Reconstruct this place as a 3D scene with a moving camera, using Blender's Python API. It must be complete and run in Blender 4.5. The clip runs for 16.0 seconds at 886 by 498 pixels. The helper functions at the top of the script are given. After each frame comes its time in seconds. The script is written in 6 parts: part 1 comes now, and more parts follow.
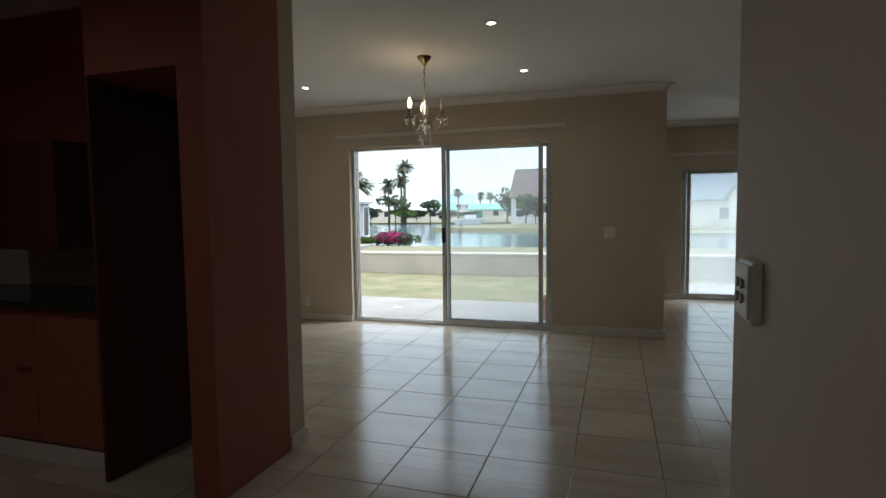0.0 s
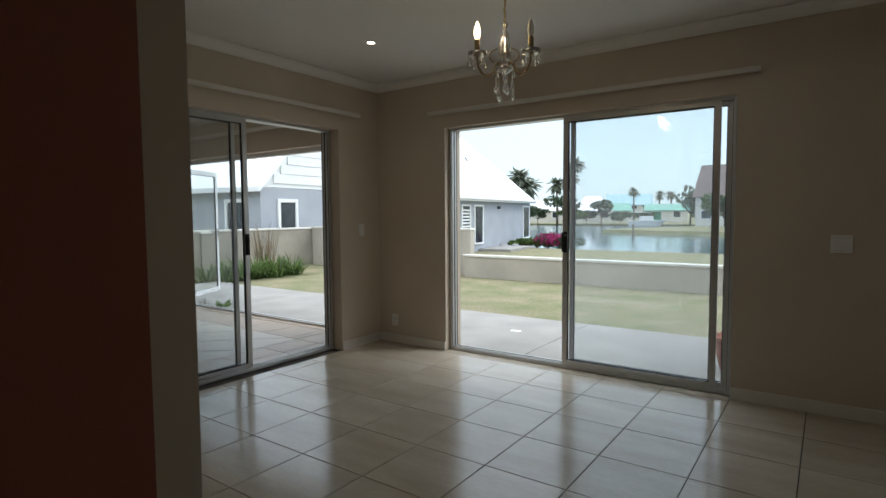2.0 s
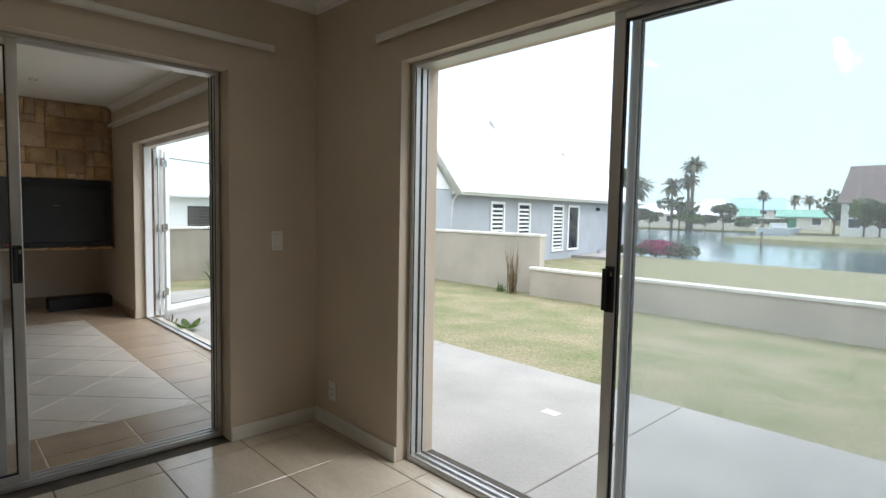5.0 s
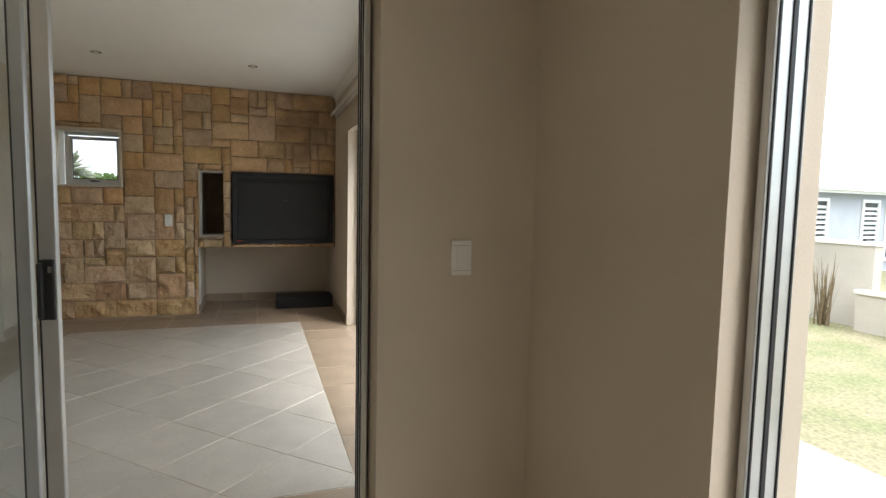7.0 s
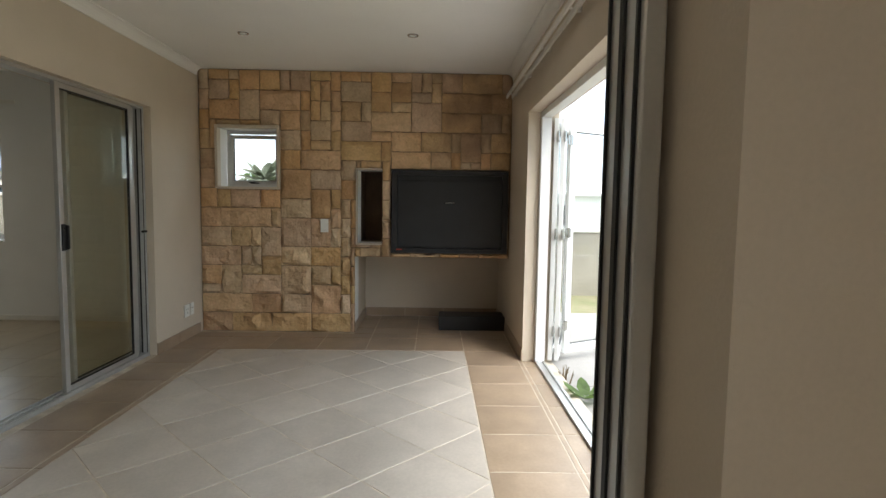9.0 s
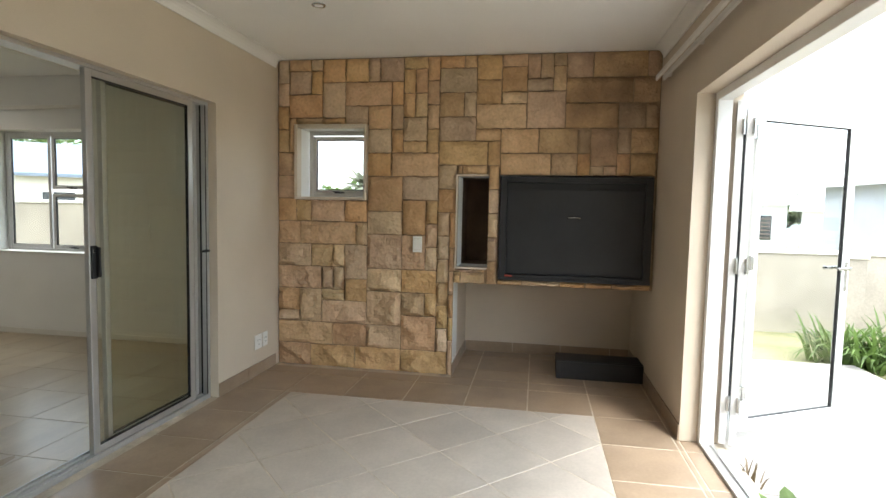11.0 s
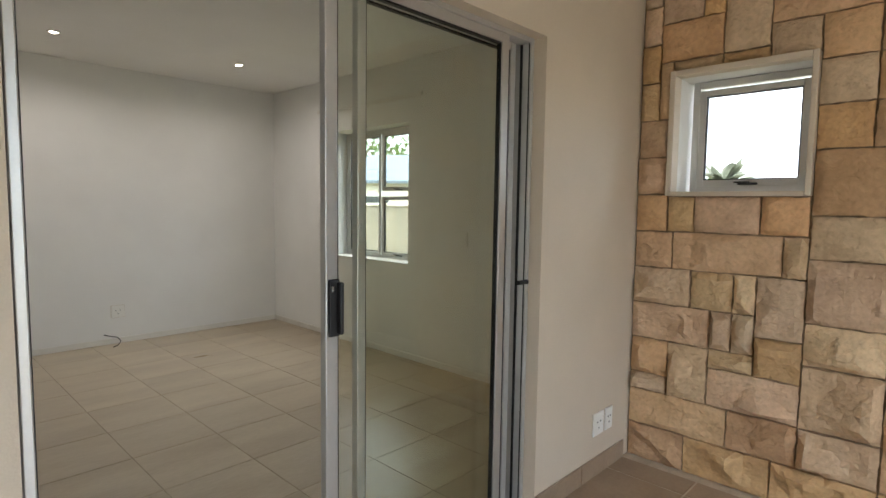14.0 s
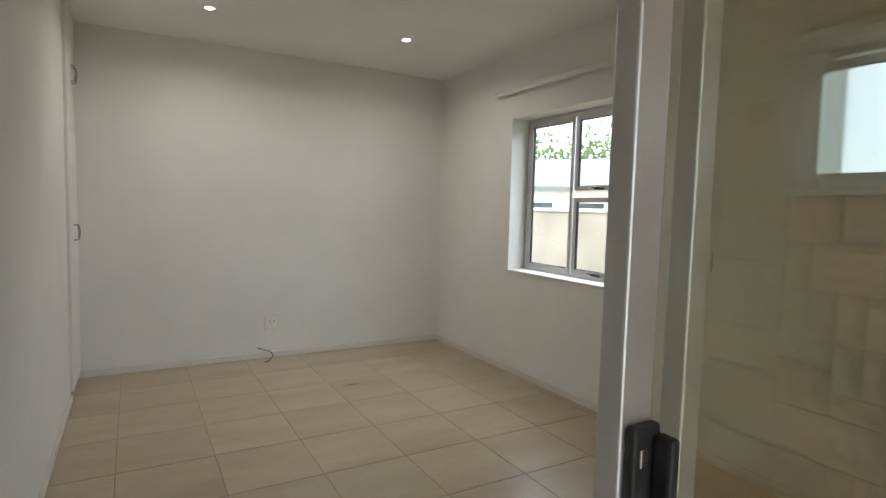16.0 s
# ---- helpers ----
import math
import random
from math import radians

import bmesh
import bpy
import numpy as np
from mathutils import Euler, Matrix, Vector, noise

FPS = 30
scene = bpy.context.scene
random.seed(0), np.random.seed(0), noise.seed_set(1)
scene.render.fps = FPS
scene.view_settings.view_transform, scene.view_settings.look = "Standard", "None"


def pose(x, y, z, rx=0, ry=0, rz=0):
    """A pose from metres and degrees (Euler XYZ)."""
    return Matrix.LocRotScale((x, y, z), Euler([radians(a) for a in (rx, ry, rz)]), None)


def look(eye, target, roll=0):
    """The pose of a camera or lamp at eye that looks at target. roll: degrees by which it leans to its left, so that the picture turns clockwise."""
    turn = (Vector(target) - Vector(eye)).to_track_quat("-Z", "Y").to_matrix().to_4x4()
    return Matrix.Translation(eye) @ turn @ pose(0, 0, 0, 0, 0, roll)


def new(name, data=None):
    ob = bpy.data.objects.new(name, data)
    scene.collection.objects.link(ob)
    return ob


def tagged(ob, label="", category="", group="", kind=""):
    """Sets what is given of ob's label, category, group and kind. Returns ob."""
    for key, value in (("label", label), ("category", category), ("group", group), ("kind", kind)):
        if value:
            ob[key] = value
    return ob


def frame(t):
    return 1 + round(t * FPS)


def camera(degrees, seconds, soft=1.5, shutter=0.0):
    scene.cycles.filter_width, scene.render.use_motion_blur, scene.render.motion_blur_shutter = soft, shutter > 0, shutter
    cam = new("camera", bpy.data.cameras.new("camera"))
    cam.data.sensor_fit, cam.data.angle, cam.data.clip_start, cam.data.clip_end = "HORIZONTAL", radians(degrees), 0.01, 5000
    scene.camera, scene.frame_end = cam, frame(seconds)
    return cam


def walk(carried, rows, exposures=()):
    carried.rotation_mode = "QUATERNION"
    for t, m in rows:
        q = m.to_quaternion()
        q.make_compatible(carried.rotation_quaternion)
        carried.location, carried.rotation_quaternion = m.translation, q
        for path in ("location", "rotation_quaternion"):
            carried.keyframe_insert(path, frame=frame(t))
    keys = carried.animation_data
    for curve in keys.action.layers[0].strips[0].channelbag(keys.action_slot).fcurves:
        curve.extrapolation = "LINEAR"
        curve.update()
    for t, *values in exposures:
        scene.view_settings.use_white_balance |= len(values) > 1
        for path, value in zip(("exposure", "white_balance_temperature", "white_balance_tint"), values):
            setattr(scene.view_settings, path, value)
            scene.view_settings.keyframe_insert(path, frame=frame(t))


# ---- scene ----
cam = camera(78.4, 16.0)
PATH = [
    (0, (0.054, -0.098, 1.349), (-0.548, 1.805, 1.213), -0.7),
    (0.5, (0.045, 0.367, 1.341), (-0.621, 2.248, 1.204), -1.0),
    (1, (0.056, 0.813, 1.316), (-0.748, 2.639, 1.182), -0.5),
    (1.5, (0.012, 1.27, 1.313), (-0.965, 3.01, 1.182), -0.4),
    (2, (-0.068, 1.718, 1.316), (-1.224, 3.346, 1.188), -0.4),
    (2.5, (-0.094, 2.117, 1.306), (-1.353, 3.666, 1.188), -0.3),
    (3, (-0.169, 2.557, 1.317), (-1.448, 4.09, 1.19), -0.1),
    (5.5, (-1.088, 4.463, 1.355), (-2.646, 5.71, 1.22), 1.3),
    (6, (-1.402, 4.722, 1.351), (-3.095, 5.777, 1.212), 1.4),
    (6.5, (-1.774, 4.921, 1.332), (-3.584, 5.762, 1.191), 1.6),
    (7, (-2.169, 5.03, 1.344), (-4.055, 5.677, 1.181), 1.2),
    (7.5, (-2.579, 5.089, 1.355), (-4.523, 5.527, 1.184), 1.3),
    (8, (-2.938, 5.171, 1.319), (-4.916, 5.417, 1.157), 0.9),
    (8.5, (-3.232, 5.193, 1.318), (-5.222, 5.31, 1.157), 0.8),
    (11, (-4.612, 5.05, 1.388), (-6.578, 4.713, 1.245), 1.2),
    (11.5, (-4.897, 4.986, 1.366), (-6.819, 4.447, 1.228), 1.1),
    (12, (-5.196, 4.872, 1.372), (-7.047, 4.127, 1.228), 1.2),
    (12.5, (-5.499, 4.762, 1.387), (-7.251, 3.809, 1.231), 1.0),
    (13, (-5.725, 4.577, 1.379), (-7.364, 3.442, 1.218), 0.7),
    (13.5, (-5.951, 4.354, 1.366), (-7.493, 3.089, 1.212), 0.8),
    (14, (-6.158, 4.124, 1.39), (-7.599, 2.746, 1.231), 0.8),
    (14.5, (-6.302, 3.879, 1.386), (-7.63, 2.392, 1.227), 0.7),
    (15, (-6.535, 3.588, 1.349), (-7.734, 1.993, 1.208), 1.0),
    (15.5, (-6.653, 3.36, 1.315), (-7.739, 1.686, 1.187), 1.4),
    (16, (-6.693, 3.096, 1.36), (-7.684, 1.365, 1.214), 1.5),
]
EXPOSURES = [(0.0, 0.65, 6150, 9), (0.8, 0.42, 6150, 9), (1.5, 0.2, 6150, 9), (2.3, 0.30, 6200, 9), (3.2, 0.48, 6250, 9), (5.3, 0.5, 6300, 10), (6.0, 0.70, 6400, 10), (7.0, 1.22, 6450, 10), (8.0, 1.05, 6500, 10), (8.7, 1.1, 6500, 10), (10.8, 1.85, 6450, 10), (12.5, 1.85, 6450, 12), (14.0, 2.0, 6400, 14), (16.0, 1.95, 6350, 13)]
walk(cam, [(t, look(eye, target, roll)) for t, eye, target, roll in PATH], EXPOSURES)

# ---- world and light ----
world = bpy.data.worlds.new("overcast_sky")
scene.world = world
world.use_nodes = True
wn, wl = world.node_tree.nodes, world.node_tree.links
wn.clear()
sky = wn.new("ShaderNodeTexSky")
sky.sky_type, sky.sun_disc = "NISHITA", False
sky.sun_elevation, sky.sun_rotation = radians(48), radians(60)
bg_sky = wn.new("ShaderNodeBackground")
bg_sky.inputs["Strength"].default_value = 0.05
wl.new(sky.outputs[0], bg_sky.inputs["Color"])
bg_cloud = wn.new("ShaderNodeBackground")
bg_cloud.inputs["Strength"].default_value = 1.0
# an overcast sky is about three times as bright overhead as at the horizon
wtc, wsep = wn.new("ShaderNodeTexCoord"), wn.new("ShaderNodeSeparateXYZ")
wl.new(wtc.outputs["Generated"], wsep.inputs[0])
wramp = wn.new("ShaderNodeValToRGB")
wramp.color_ramp.elements[0].position, wramp.color_ramp.elements[0].color = 0.0, (0.60, 0.73, 0.80, 1)
wramp.color_ramp.elements[1].position, wramp.color_ramp.elements[1].color = 1.0, (2.5, 2.62, 2.7, 1)
mid = wramp.color_ramp.elements.new(0.30)
mid.color = (0.76, 0.86, 0.91, 1)
wl.new(wsep.outputs[2], wramp.inputs[0])
wl.new(wramp.outputs[0], bg_cloud.inputs["Color"])
wadd = wn.new("ShaderNodeAddShader")
wout = wn.new("ShaderNodeOutputWorld")
wl.new(bg_sky.outputs[0], wadd.inputs[0])
wl.new(bg_cloud.outputs[0], wadd.inputs[1])
wl.new(wadd.outputs[0], wout.inputs["Surface"])

sun = new("sun", bpy.data.lights.new("sun", "SUN"))
sun.data.energy, sun.data.angle, sun.data.color = 0.8, radians(14), (1.0, 0.96, 0.9)
sun.matrix_world = look((20, 14, 30), (0, 0, 0))

# ---- materials ----
MATS = {}


def mat(name, color, rough=0.6, metal=0.0, vary=0.12, scale=6.0, fine=60.0, bump=0.05, spec=0.5, second=None, mix=0.5, rand=0.0, hue=0.0, stretch=(1, 1, 1)):
    """A paint, wood, stone or metal: two scales of mottling, fine relief and, for pieces, a tone of their own."""
    m = bpy.data.materials.new(name)
    m.use_nodes = True
    n, l = m.node_tree.nodes, m.node_tree.links
    b = n["Principled BSDF"]
    b.inputs["Roughness"].default_value, b.inputs["Metallic"].default_value = rough, metal
    b.inputs["Specular IOR Level"].default_value = spec
    tc = n.new("ShaderNodeTexCoord")
    mp = n.new("ShaderNodeMapping")
    mp.inputs["Scale"].default_value = stretch
    oi = n.new("ShaderNodeObjectInfo")
    off = n.new("ShaderNodeMath")
    off.operation = "MULTIPLY"
    off.inputs[1].default_value = 37.0 if rand else 0.0
    l.new(oi.outputs["Random"], off.inputs[0])
    l.new(off.outputs[0], mp.inputs["Location"])
    l.new(tc.outputs["Object"], mp.inputs["Vector"])
    big, small = n.new("ShaderNodeTexNoise"), n.new("ShaderNodeTexNoise")
    big.inputs["Scale"].default_value, big.inputs["Detail"].default_value = scale, 4
    small.inputs["Scale"].default_value, small.inputs["Detail"].default_value = fine, 3
    l.new(mp.outputs[0], big.inputs["Vector"])
    l.new(mp.outputs[0], small.inputs["Vector"])
    ramp = n.new("ShaderNodeValToRGB")
    c2 = second or tuple(c * (1 - 2 * vary) for c in color)
    ramp.color_ramp.elements[0].position, ramp.color_ramp.elements[1].position = 0.5 - 0.35 * mix, 0.5 + 0.35 * mix
    ramp.color_ramp.elements[0].color, ramp.color_ramp.elements[1].color = (*c2, 1), (*color, 1)
    l.new(big.outputs["Fac"], ramp.inputs[0])
    hsv = n.new("ShaderNodeHueSaturation")
    l.new(ramp.outputs[0], hsv.inputs["Color"])
    val = n.new("ShaderNodeMapRange")
    val.inputs["From Min"].default_value, val.inputs["From Max"].default_value = 0.3, 0.7
    val.inputs["To Min"].default_value, val.inputs["To Max"].default_value = 1 - vary * 0.5, 1 + vary * 0.5
    l.new(small.outputs["Fac"], val.inputs["Value"])
    if rand:
        rv = n.new("ShaderNodeMapRange")
        rv.inputs["To Min"].default_value, rv.inputs["To Max"].default_value = 1 - rand, 1 + rand
        l.new(oi.outputs["Random"], rv.inputs["Value"])
        mul = n.new("ShaderNodeMath")
        mul.operation = "MULTIPLY"
        l.new(rv.outputs[0], mul.inputs[0])
        l.new(val.outputs[0], mul.inputs[1])
        l.new(mul.outputs[0], hsv.inputs["Value"])
        if hue:
            wn_ = n.new("ShaderNodeTexWhiteNoise")
            wn_.noise_dimensions = "1D"
            l.new(oi.outputs["Random"], wn_.inputs["W"])
            hv = n.new("ShaderNodeMapRange")
            hv.inputs["To Min"].default_value, hv.inputs["To Max"].default_value = 0.5 - hue, 0.5 + hue
            l.new(wn_.outputs["Value"], hv.inputs["Value"])
            l.new(hv.outputs[0], hsv.inputs["Hue"])
            sv = n.new("ShaderNodeMapRange")
            sv.inputs["To Min"].default_value, sv.inputs["To Max"].default_value = 0.78, 1.12
            sep = n.new("ShaderNodeSeparateColor")
            l.new(wn_.outputs["Color"], sep.inputs[0])
            l.new(sep.outputs[1], sv.inputs["Value"])
            l.new(sv.outputs[0], hsv.inputs["Saturation"])
    else:
        l.new(val.outputs[0], hsv.inputs["Value"])
    l.new(hsv.outputs[0], b.inputs["Base Color"])
    rr = n.new("ShaderNodeMapRange")
    rr.inputs["To Min"].default_value, rr.inputs["To Max"].default_value = max(0.02, rough - 0.06), min(1, rough + 0.06)
    l.new(big.outputs["Fac"], rr.inputs["Value"])
    l.new(rr.outputs[0], b.inputs["Roughness"])
    if bump:
        bp = n.new("ShaderNodeBump")
        bp.inputs["Strength"].default_value, bp.inputs["Distance"].default_value = min(1, bump * 4), 0.01
        l.new(small.outputs["Fac"], bp.inputs["Height"])
        l.new(bp.outputs[0], b.inputs["Normal"])
    MATS[name] = m
    return m


def leafy(m, amount=0.45):
    """Lets a part of the light through thin leaves."""
    n, l = m.node_tree.nodes, m.node_tree.links
    b, out = n["Principled BSDF"], n["Material Output"]
    t, x = n.new("ShaderNodeBsdfTranslucent"), n.new("ShaderNodeMixShader")
    x.inputs[0].default_value = amount
    l.new(b.inputs["Base Color"].links[0].from_socket, t.inputs["Color"])
    l.new(b.outputs[0], x.inputs[1])
    l.new(t.outputs[0], x.inputs[2])
    l.new(x.outputs[0], out.inputs["Surface"])


def emitter(name, color, strength):
    m = bpy.data.materials.new(name)
    m.use_nodes = True
    b = m.node_tree.nodes["Principled BSDF"]
    b.inputs["Base Color"].default_value = (*color, 1)
    b.inputs["Emission Color"].default_value = (*color, 1)
    b.inputs["Emission Strength"].default_value = strength
    return m


def pane_glass(name, tint, gloss=1.0, haze=0.0):
    """Clear sheet glass: it lets the view through and mirrors by Fresnel."""
    m = bpy.data.materials.new(name)
    m.use_nodes = True
    n, l = m.node_tree.nodes, m.node_tree.links
    n.clear()
    tr, gl = n.new("ShaderNodeBsdfTransparent"), n.new("ShaderNodeBsdfGlossy")
    tr.inputs["Color"].default_value = (*tint, 1)
    gl.inputs["Roughness"].default_value = 0.015
    lw = n.new("ShaderNodeLayerWeight")
    lw.inputs["Blend"].default_value = 0.5
    pw = n.new("ShaderNodeMath")
    pw.operation = "POWER"
    pw.inputs[1].default_value = 5.0
    mu = n.new("ShaderNodeMath")
    mu.operation, mu.use_clamp = "MULTIPLY_ADD", True
    mu.inputs[1].default_value, mu.inputs[2].default_value = 0.9 * gloss, 0.04 * gloss
    mx, out = n.new("ShaderNodeMixShader"), n.new("ShaderNodeOutputMaterial")
    l.new(lw.outputs["Facing"], pw.inputs[0])
    l.new(pw.outputs[0], mu.inputs[0])
    l.new(mu.outputs[0], mx.inputs[0])
    # a milky translucent mix stands in for bright reflections veiling the pane
    if haze:
        du, dm = n.new("ShaderNodeBsdfTranslucent"), n.new("ShaderNodeMixShader")
        du.inputs["Color"].default_value = (0.9, 0.92, 0.93, 1)
        tx, ns, mr = n.new("ShaderNodeTexCoord"), n.new("ShaderNodeTexNoise"), n.new("ShaderNodeMapRange")
        ns.inputs["Scale"].default_value = 2.5
        mr.inputs["To Min"].default_value, mr.inputs["To Max"].default_value = haze * 0.6, haze * 1.4
        l.new(tx.outputs["Object"], ns.inputs["Vector"])
        l.new(ns.outputs["Fac"], mr.inputs["Value"])
        l.new(mr.outputs[0], dm.inputs[0])
        l.new(tr.outputs[0], dm.inputs[1])
        l.new(du.outputs[0], dm.inputs[2])
        tr = dm
    l.new(tr.outputs[0], mx.inputs[1])
    l.new(gl.outputs[0], mx.inputs[2])
    l.new(mx.outputs[0], out.inputs[0])
    return m


BEIGE = mat("beige_wall_paint", (0.62, 0.53, 0.42), 0.7, vary=0.04, scale=2.0, fine=180, bump=0.02)
REVEAL = BEIGE
WHITE_WALL = mat("white_wall_paint", (0.80, 0.79, 0.76), 0.75, vary=0.03, scale=2.0, fine=160, bump=0.02)
RED = mat("terracotta_wall_paint", (0.33, 0.10, 0.065), 0.65, vary=0.05, scale=2.0, fine=150, bump=0.02)
CEIL = mat("white_ceiling_paint", (0.84, 0.82, 0.78), 0.8, vary=0.02, scale=1.5, fine=90, bump=0.01)
TRIM = mat("cream_trim_paint", (0.74, 0.71, 0.65), 0.45, vary=0.04, scale=5, fine=120, bump=0.01)
OUTER = mat("cream_outer_plaster", (0.52, 0.465, 0.395), 0.85, vary=0.10, scale=1.3, fine=70, bump=0.08)
TILE = mat("beige_floor_tile", (0.54, 0.475, 0.385), 0.17, vary=0.10, scale=2.2, fine=40, bump=0.006, second=(0.44, 0.375, 0.29), rand=0.05, spec=0.6, stretch=(0.6, 2.2, 1))
TILE_BED = mat("sand_floor_tile", (0.50, 0.42, 0.30), 0.30, vary=0.10, scale=2.0, fine=40, bump=0.006, second=(0.40, 0.32, 0.22), rand=0.05, stretch=(0.6, 2.2, 1))
TILE_BROWN = mat("brown_floor_tile", (0.37, 0.275, 0.19), 0.33, vary=0.12, scale=4, fine=60, bump=0.01, second=(0.28, 0.205, 0.14), rand=0.07)
TILE_GREY = mat("pale_diamond_tile", (0.55, 0.49, 0.42), 0.38, vary=0.10, scale=4, fine=60, bump=0.01, second=(0.46, 0.41, 0.35), rand=0.05)
GROUT_DARK = mat("dark_grout", (0.09, 0.075, 0.06), 0.9, vary=0.2, scale=9, fine=90, bump=0.05)
GROUT = mat("pale_grout", (0.66, 0.58, 0.47), 0.9, vary=0.15, scale=9, fine=90, bump=0.05)
GROUT_BED = mat("sand_grout", (0.42, 0.35, 0.255), 0.9, vary=0.15, scale=9, fine=90, bump=0.05)
STONE = mat("golden_sandstone", (0.63, 0.425, 0.235), 0.85, vary=0.20, scale=6, fine=45, bump=0.20, second=(0.50, 0.325, 0.17), rand=0.16, hue=0.009)
_n, _l = STONE.node_tree.nodes, STONE.node_tree.links
_b = _n["Principled BSDF"]
_col = _b.inputs["Base Color"].links[0].from_socket
_bp0 = _b.inputs["Normal"].links[0].from_node
_rl, _bp = _n.new("ShaderNodeTexNoise"), _n.new("ShaderNodeBump")
_rl.inputs["Scale"].default_value, _rl.inputs["Detail"].default_value, _rl.inputs["Distortion"].default_value = 15.0, 5.0, 0.8
_bp.inputs["Strength"].default_value, _bp.inputs["Distance"].default_value = 0.55, 0.03
_l.new(_bp0.inputs["Height"].links[0].from_node.inputs["Vector"].links[0].from_socket, _rl.inputs["Vector"])
_l.new(_rl.outputs["Fac"], _bp.inputs["Height"])
_l.new(_bp0.outputs[0], _bp.inputs["Normal"])
_l.new(_bp.outputs[0], _b.inputs["Normal"])
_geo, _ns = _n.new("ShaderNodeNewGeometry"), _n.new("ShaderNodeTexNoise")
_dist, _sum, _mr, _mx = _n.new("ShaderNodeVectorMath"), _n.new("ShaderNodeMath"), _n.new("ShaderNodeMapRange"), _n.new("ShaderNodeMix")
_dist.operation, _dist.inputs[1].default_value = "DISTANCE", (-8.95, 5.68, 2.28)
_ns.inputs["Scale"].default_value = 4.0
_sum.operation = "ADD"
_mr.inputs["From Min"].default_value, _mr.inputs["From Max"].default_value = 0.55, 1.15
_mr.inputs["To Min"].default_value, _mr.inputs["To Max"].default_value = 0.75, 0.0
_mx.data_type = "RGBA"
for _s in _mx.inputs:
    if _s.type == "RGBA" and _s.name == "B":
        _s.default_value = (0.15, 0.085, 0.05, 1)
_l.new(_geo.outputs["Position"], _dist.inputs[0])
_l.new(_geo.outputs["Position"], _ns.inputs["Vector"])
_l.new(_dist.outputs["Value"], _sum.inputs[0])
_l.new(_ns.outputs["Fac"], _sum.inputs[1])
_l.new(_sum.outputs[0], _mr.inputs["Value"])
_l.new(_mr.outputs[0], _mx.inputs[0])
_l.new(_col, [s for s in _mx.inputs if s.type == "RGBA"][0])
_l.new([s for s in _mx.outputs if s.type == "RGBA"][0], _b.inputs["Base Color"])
MORTAR = mat("brown_mortar", (0.38, 0.27, 0.165), 0.95, vary=0.2, scale=12, fine=90, bump=0.15)
ALU = mat("silver_aluminium", (0.62, 0.62, 0.61), 0.38, metal=0.75, vary=0.04, scale=8, fine=200, bump=0.004)
WHITE_ALU = mat("white_powder_coat", (0.80, 0.80, 0.79), 0.35, vary=0.03, scale=6, fine=200, bump=0.003)
GASKET = mat("black_rubber", (0.015, 0.015, 0.016), 0.6, vary=0.1, bump=0.01)
BLACK = mat("black_steel", (0.022, 0.022, 0.024), 0.55, metal=0.2, vary=0.15, scale=5, fine=120, bump=0.02)
PLASTIC = mat("white_plastic", (0.80, 0.79, 0.75), 0.35, vary=0.02, bump=0.0)
SOOT = mat("sooted_plaster", (0.05, 0.04, 0.033), 0.95, vary=0.3, scale=5, fine=60, bump=0.06)
CHROME = mat("brushed_steel", (0.55, 0.55, 0.54), 0.25, metal=1.0, vary=0.05, bump=0.0)
GLASS = pane_glass("clear_pane", (0.965, 0.975, 0.97))
GLASS_HAZY = pane_glass("hazy_pane", (0.95, 0.97, 0.97), 1.0, 0.13)
GLASS_FAINT_HAZE = pane_glass("faintly_hazy_pane", (0.96, 0.975, 0.98), 1.0, 0.03)
GLASS_TINT = pane_glass("greenish_pane", (0.955, 0.97, 0.93), 1.0)


# ---- mesh helpers ----
def link_mesh(name, bm, material, smooth=False):
    me = bpy.data.meshes.new(name)
    bm.normal_update()
    bm.to_mesh(me)
    bm.free()
    for m in (material if isinstance(material, (list, tuple)) else [material]):
        me.materials.append(m)
    if smooth:
        for p in me.polygons:
            p.use_smooth = True
    return me


def part(name, bm, material, parent, label="", smooth=False):
    ob = new(name, link_mesh(name, bm, material, smooth))
    ob.parent = parent
    if label:
        ob["label"] = label
    return ob


def thing(name, label, category, at=(0, 0, 0), group="", kind=""):
    ob = new(name)
    ob.empty_display_size = 0.1
    ob.location = at
    return tagged(ob, label, category, group, kind)


def solid(name, bm, material, label, category, group="", kind="", smooth=False):
    return tagged(new(name, link_mesh(name, bm, material, smooth)), label, category, group, kind)


def box(bm, x0, x1, y0, y1, z0, z1, bevel=0.0, m=0):
    r = bmesh.ops.create_cube(bm, size=1.0, matrix=Matrix.LocRotScale(((x0 + x1) / 2, (y0 + y1) / 2, (z0 + z1) / 2), None, (abs(x1 - x0), abs(y1 - y0), abs(z1 - z0))))
    vs = r["verts"]
    fs = {f for v in vs for f in v.link_faces}
    for f in fs:
        f.material_index = m
    if bevel:
        es = {e for v in vs for e in v.link_edges}
        bmesh.ops.bevel(bm, geom=list(es), offset=bevel, segments=2, affect="EDGES", profile=0.5)
    return bm


def boxes(*specs, bevel=0.0):
    bm = bmesh.new()
    for s in specs:
        box(bm, *s, bevel=bevel)
    return bm


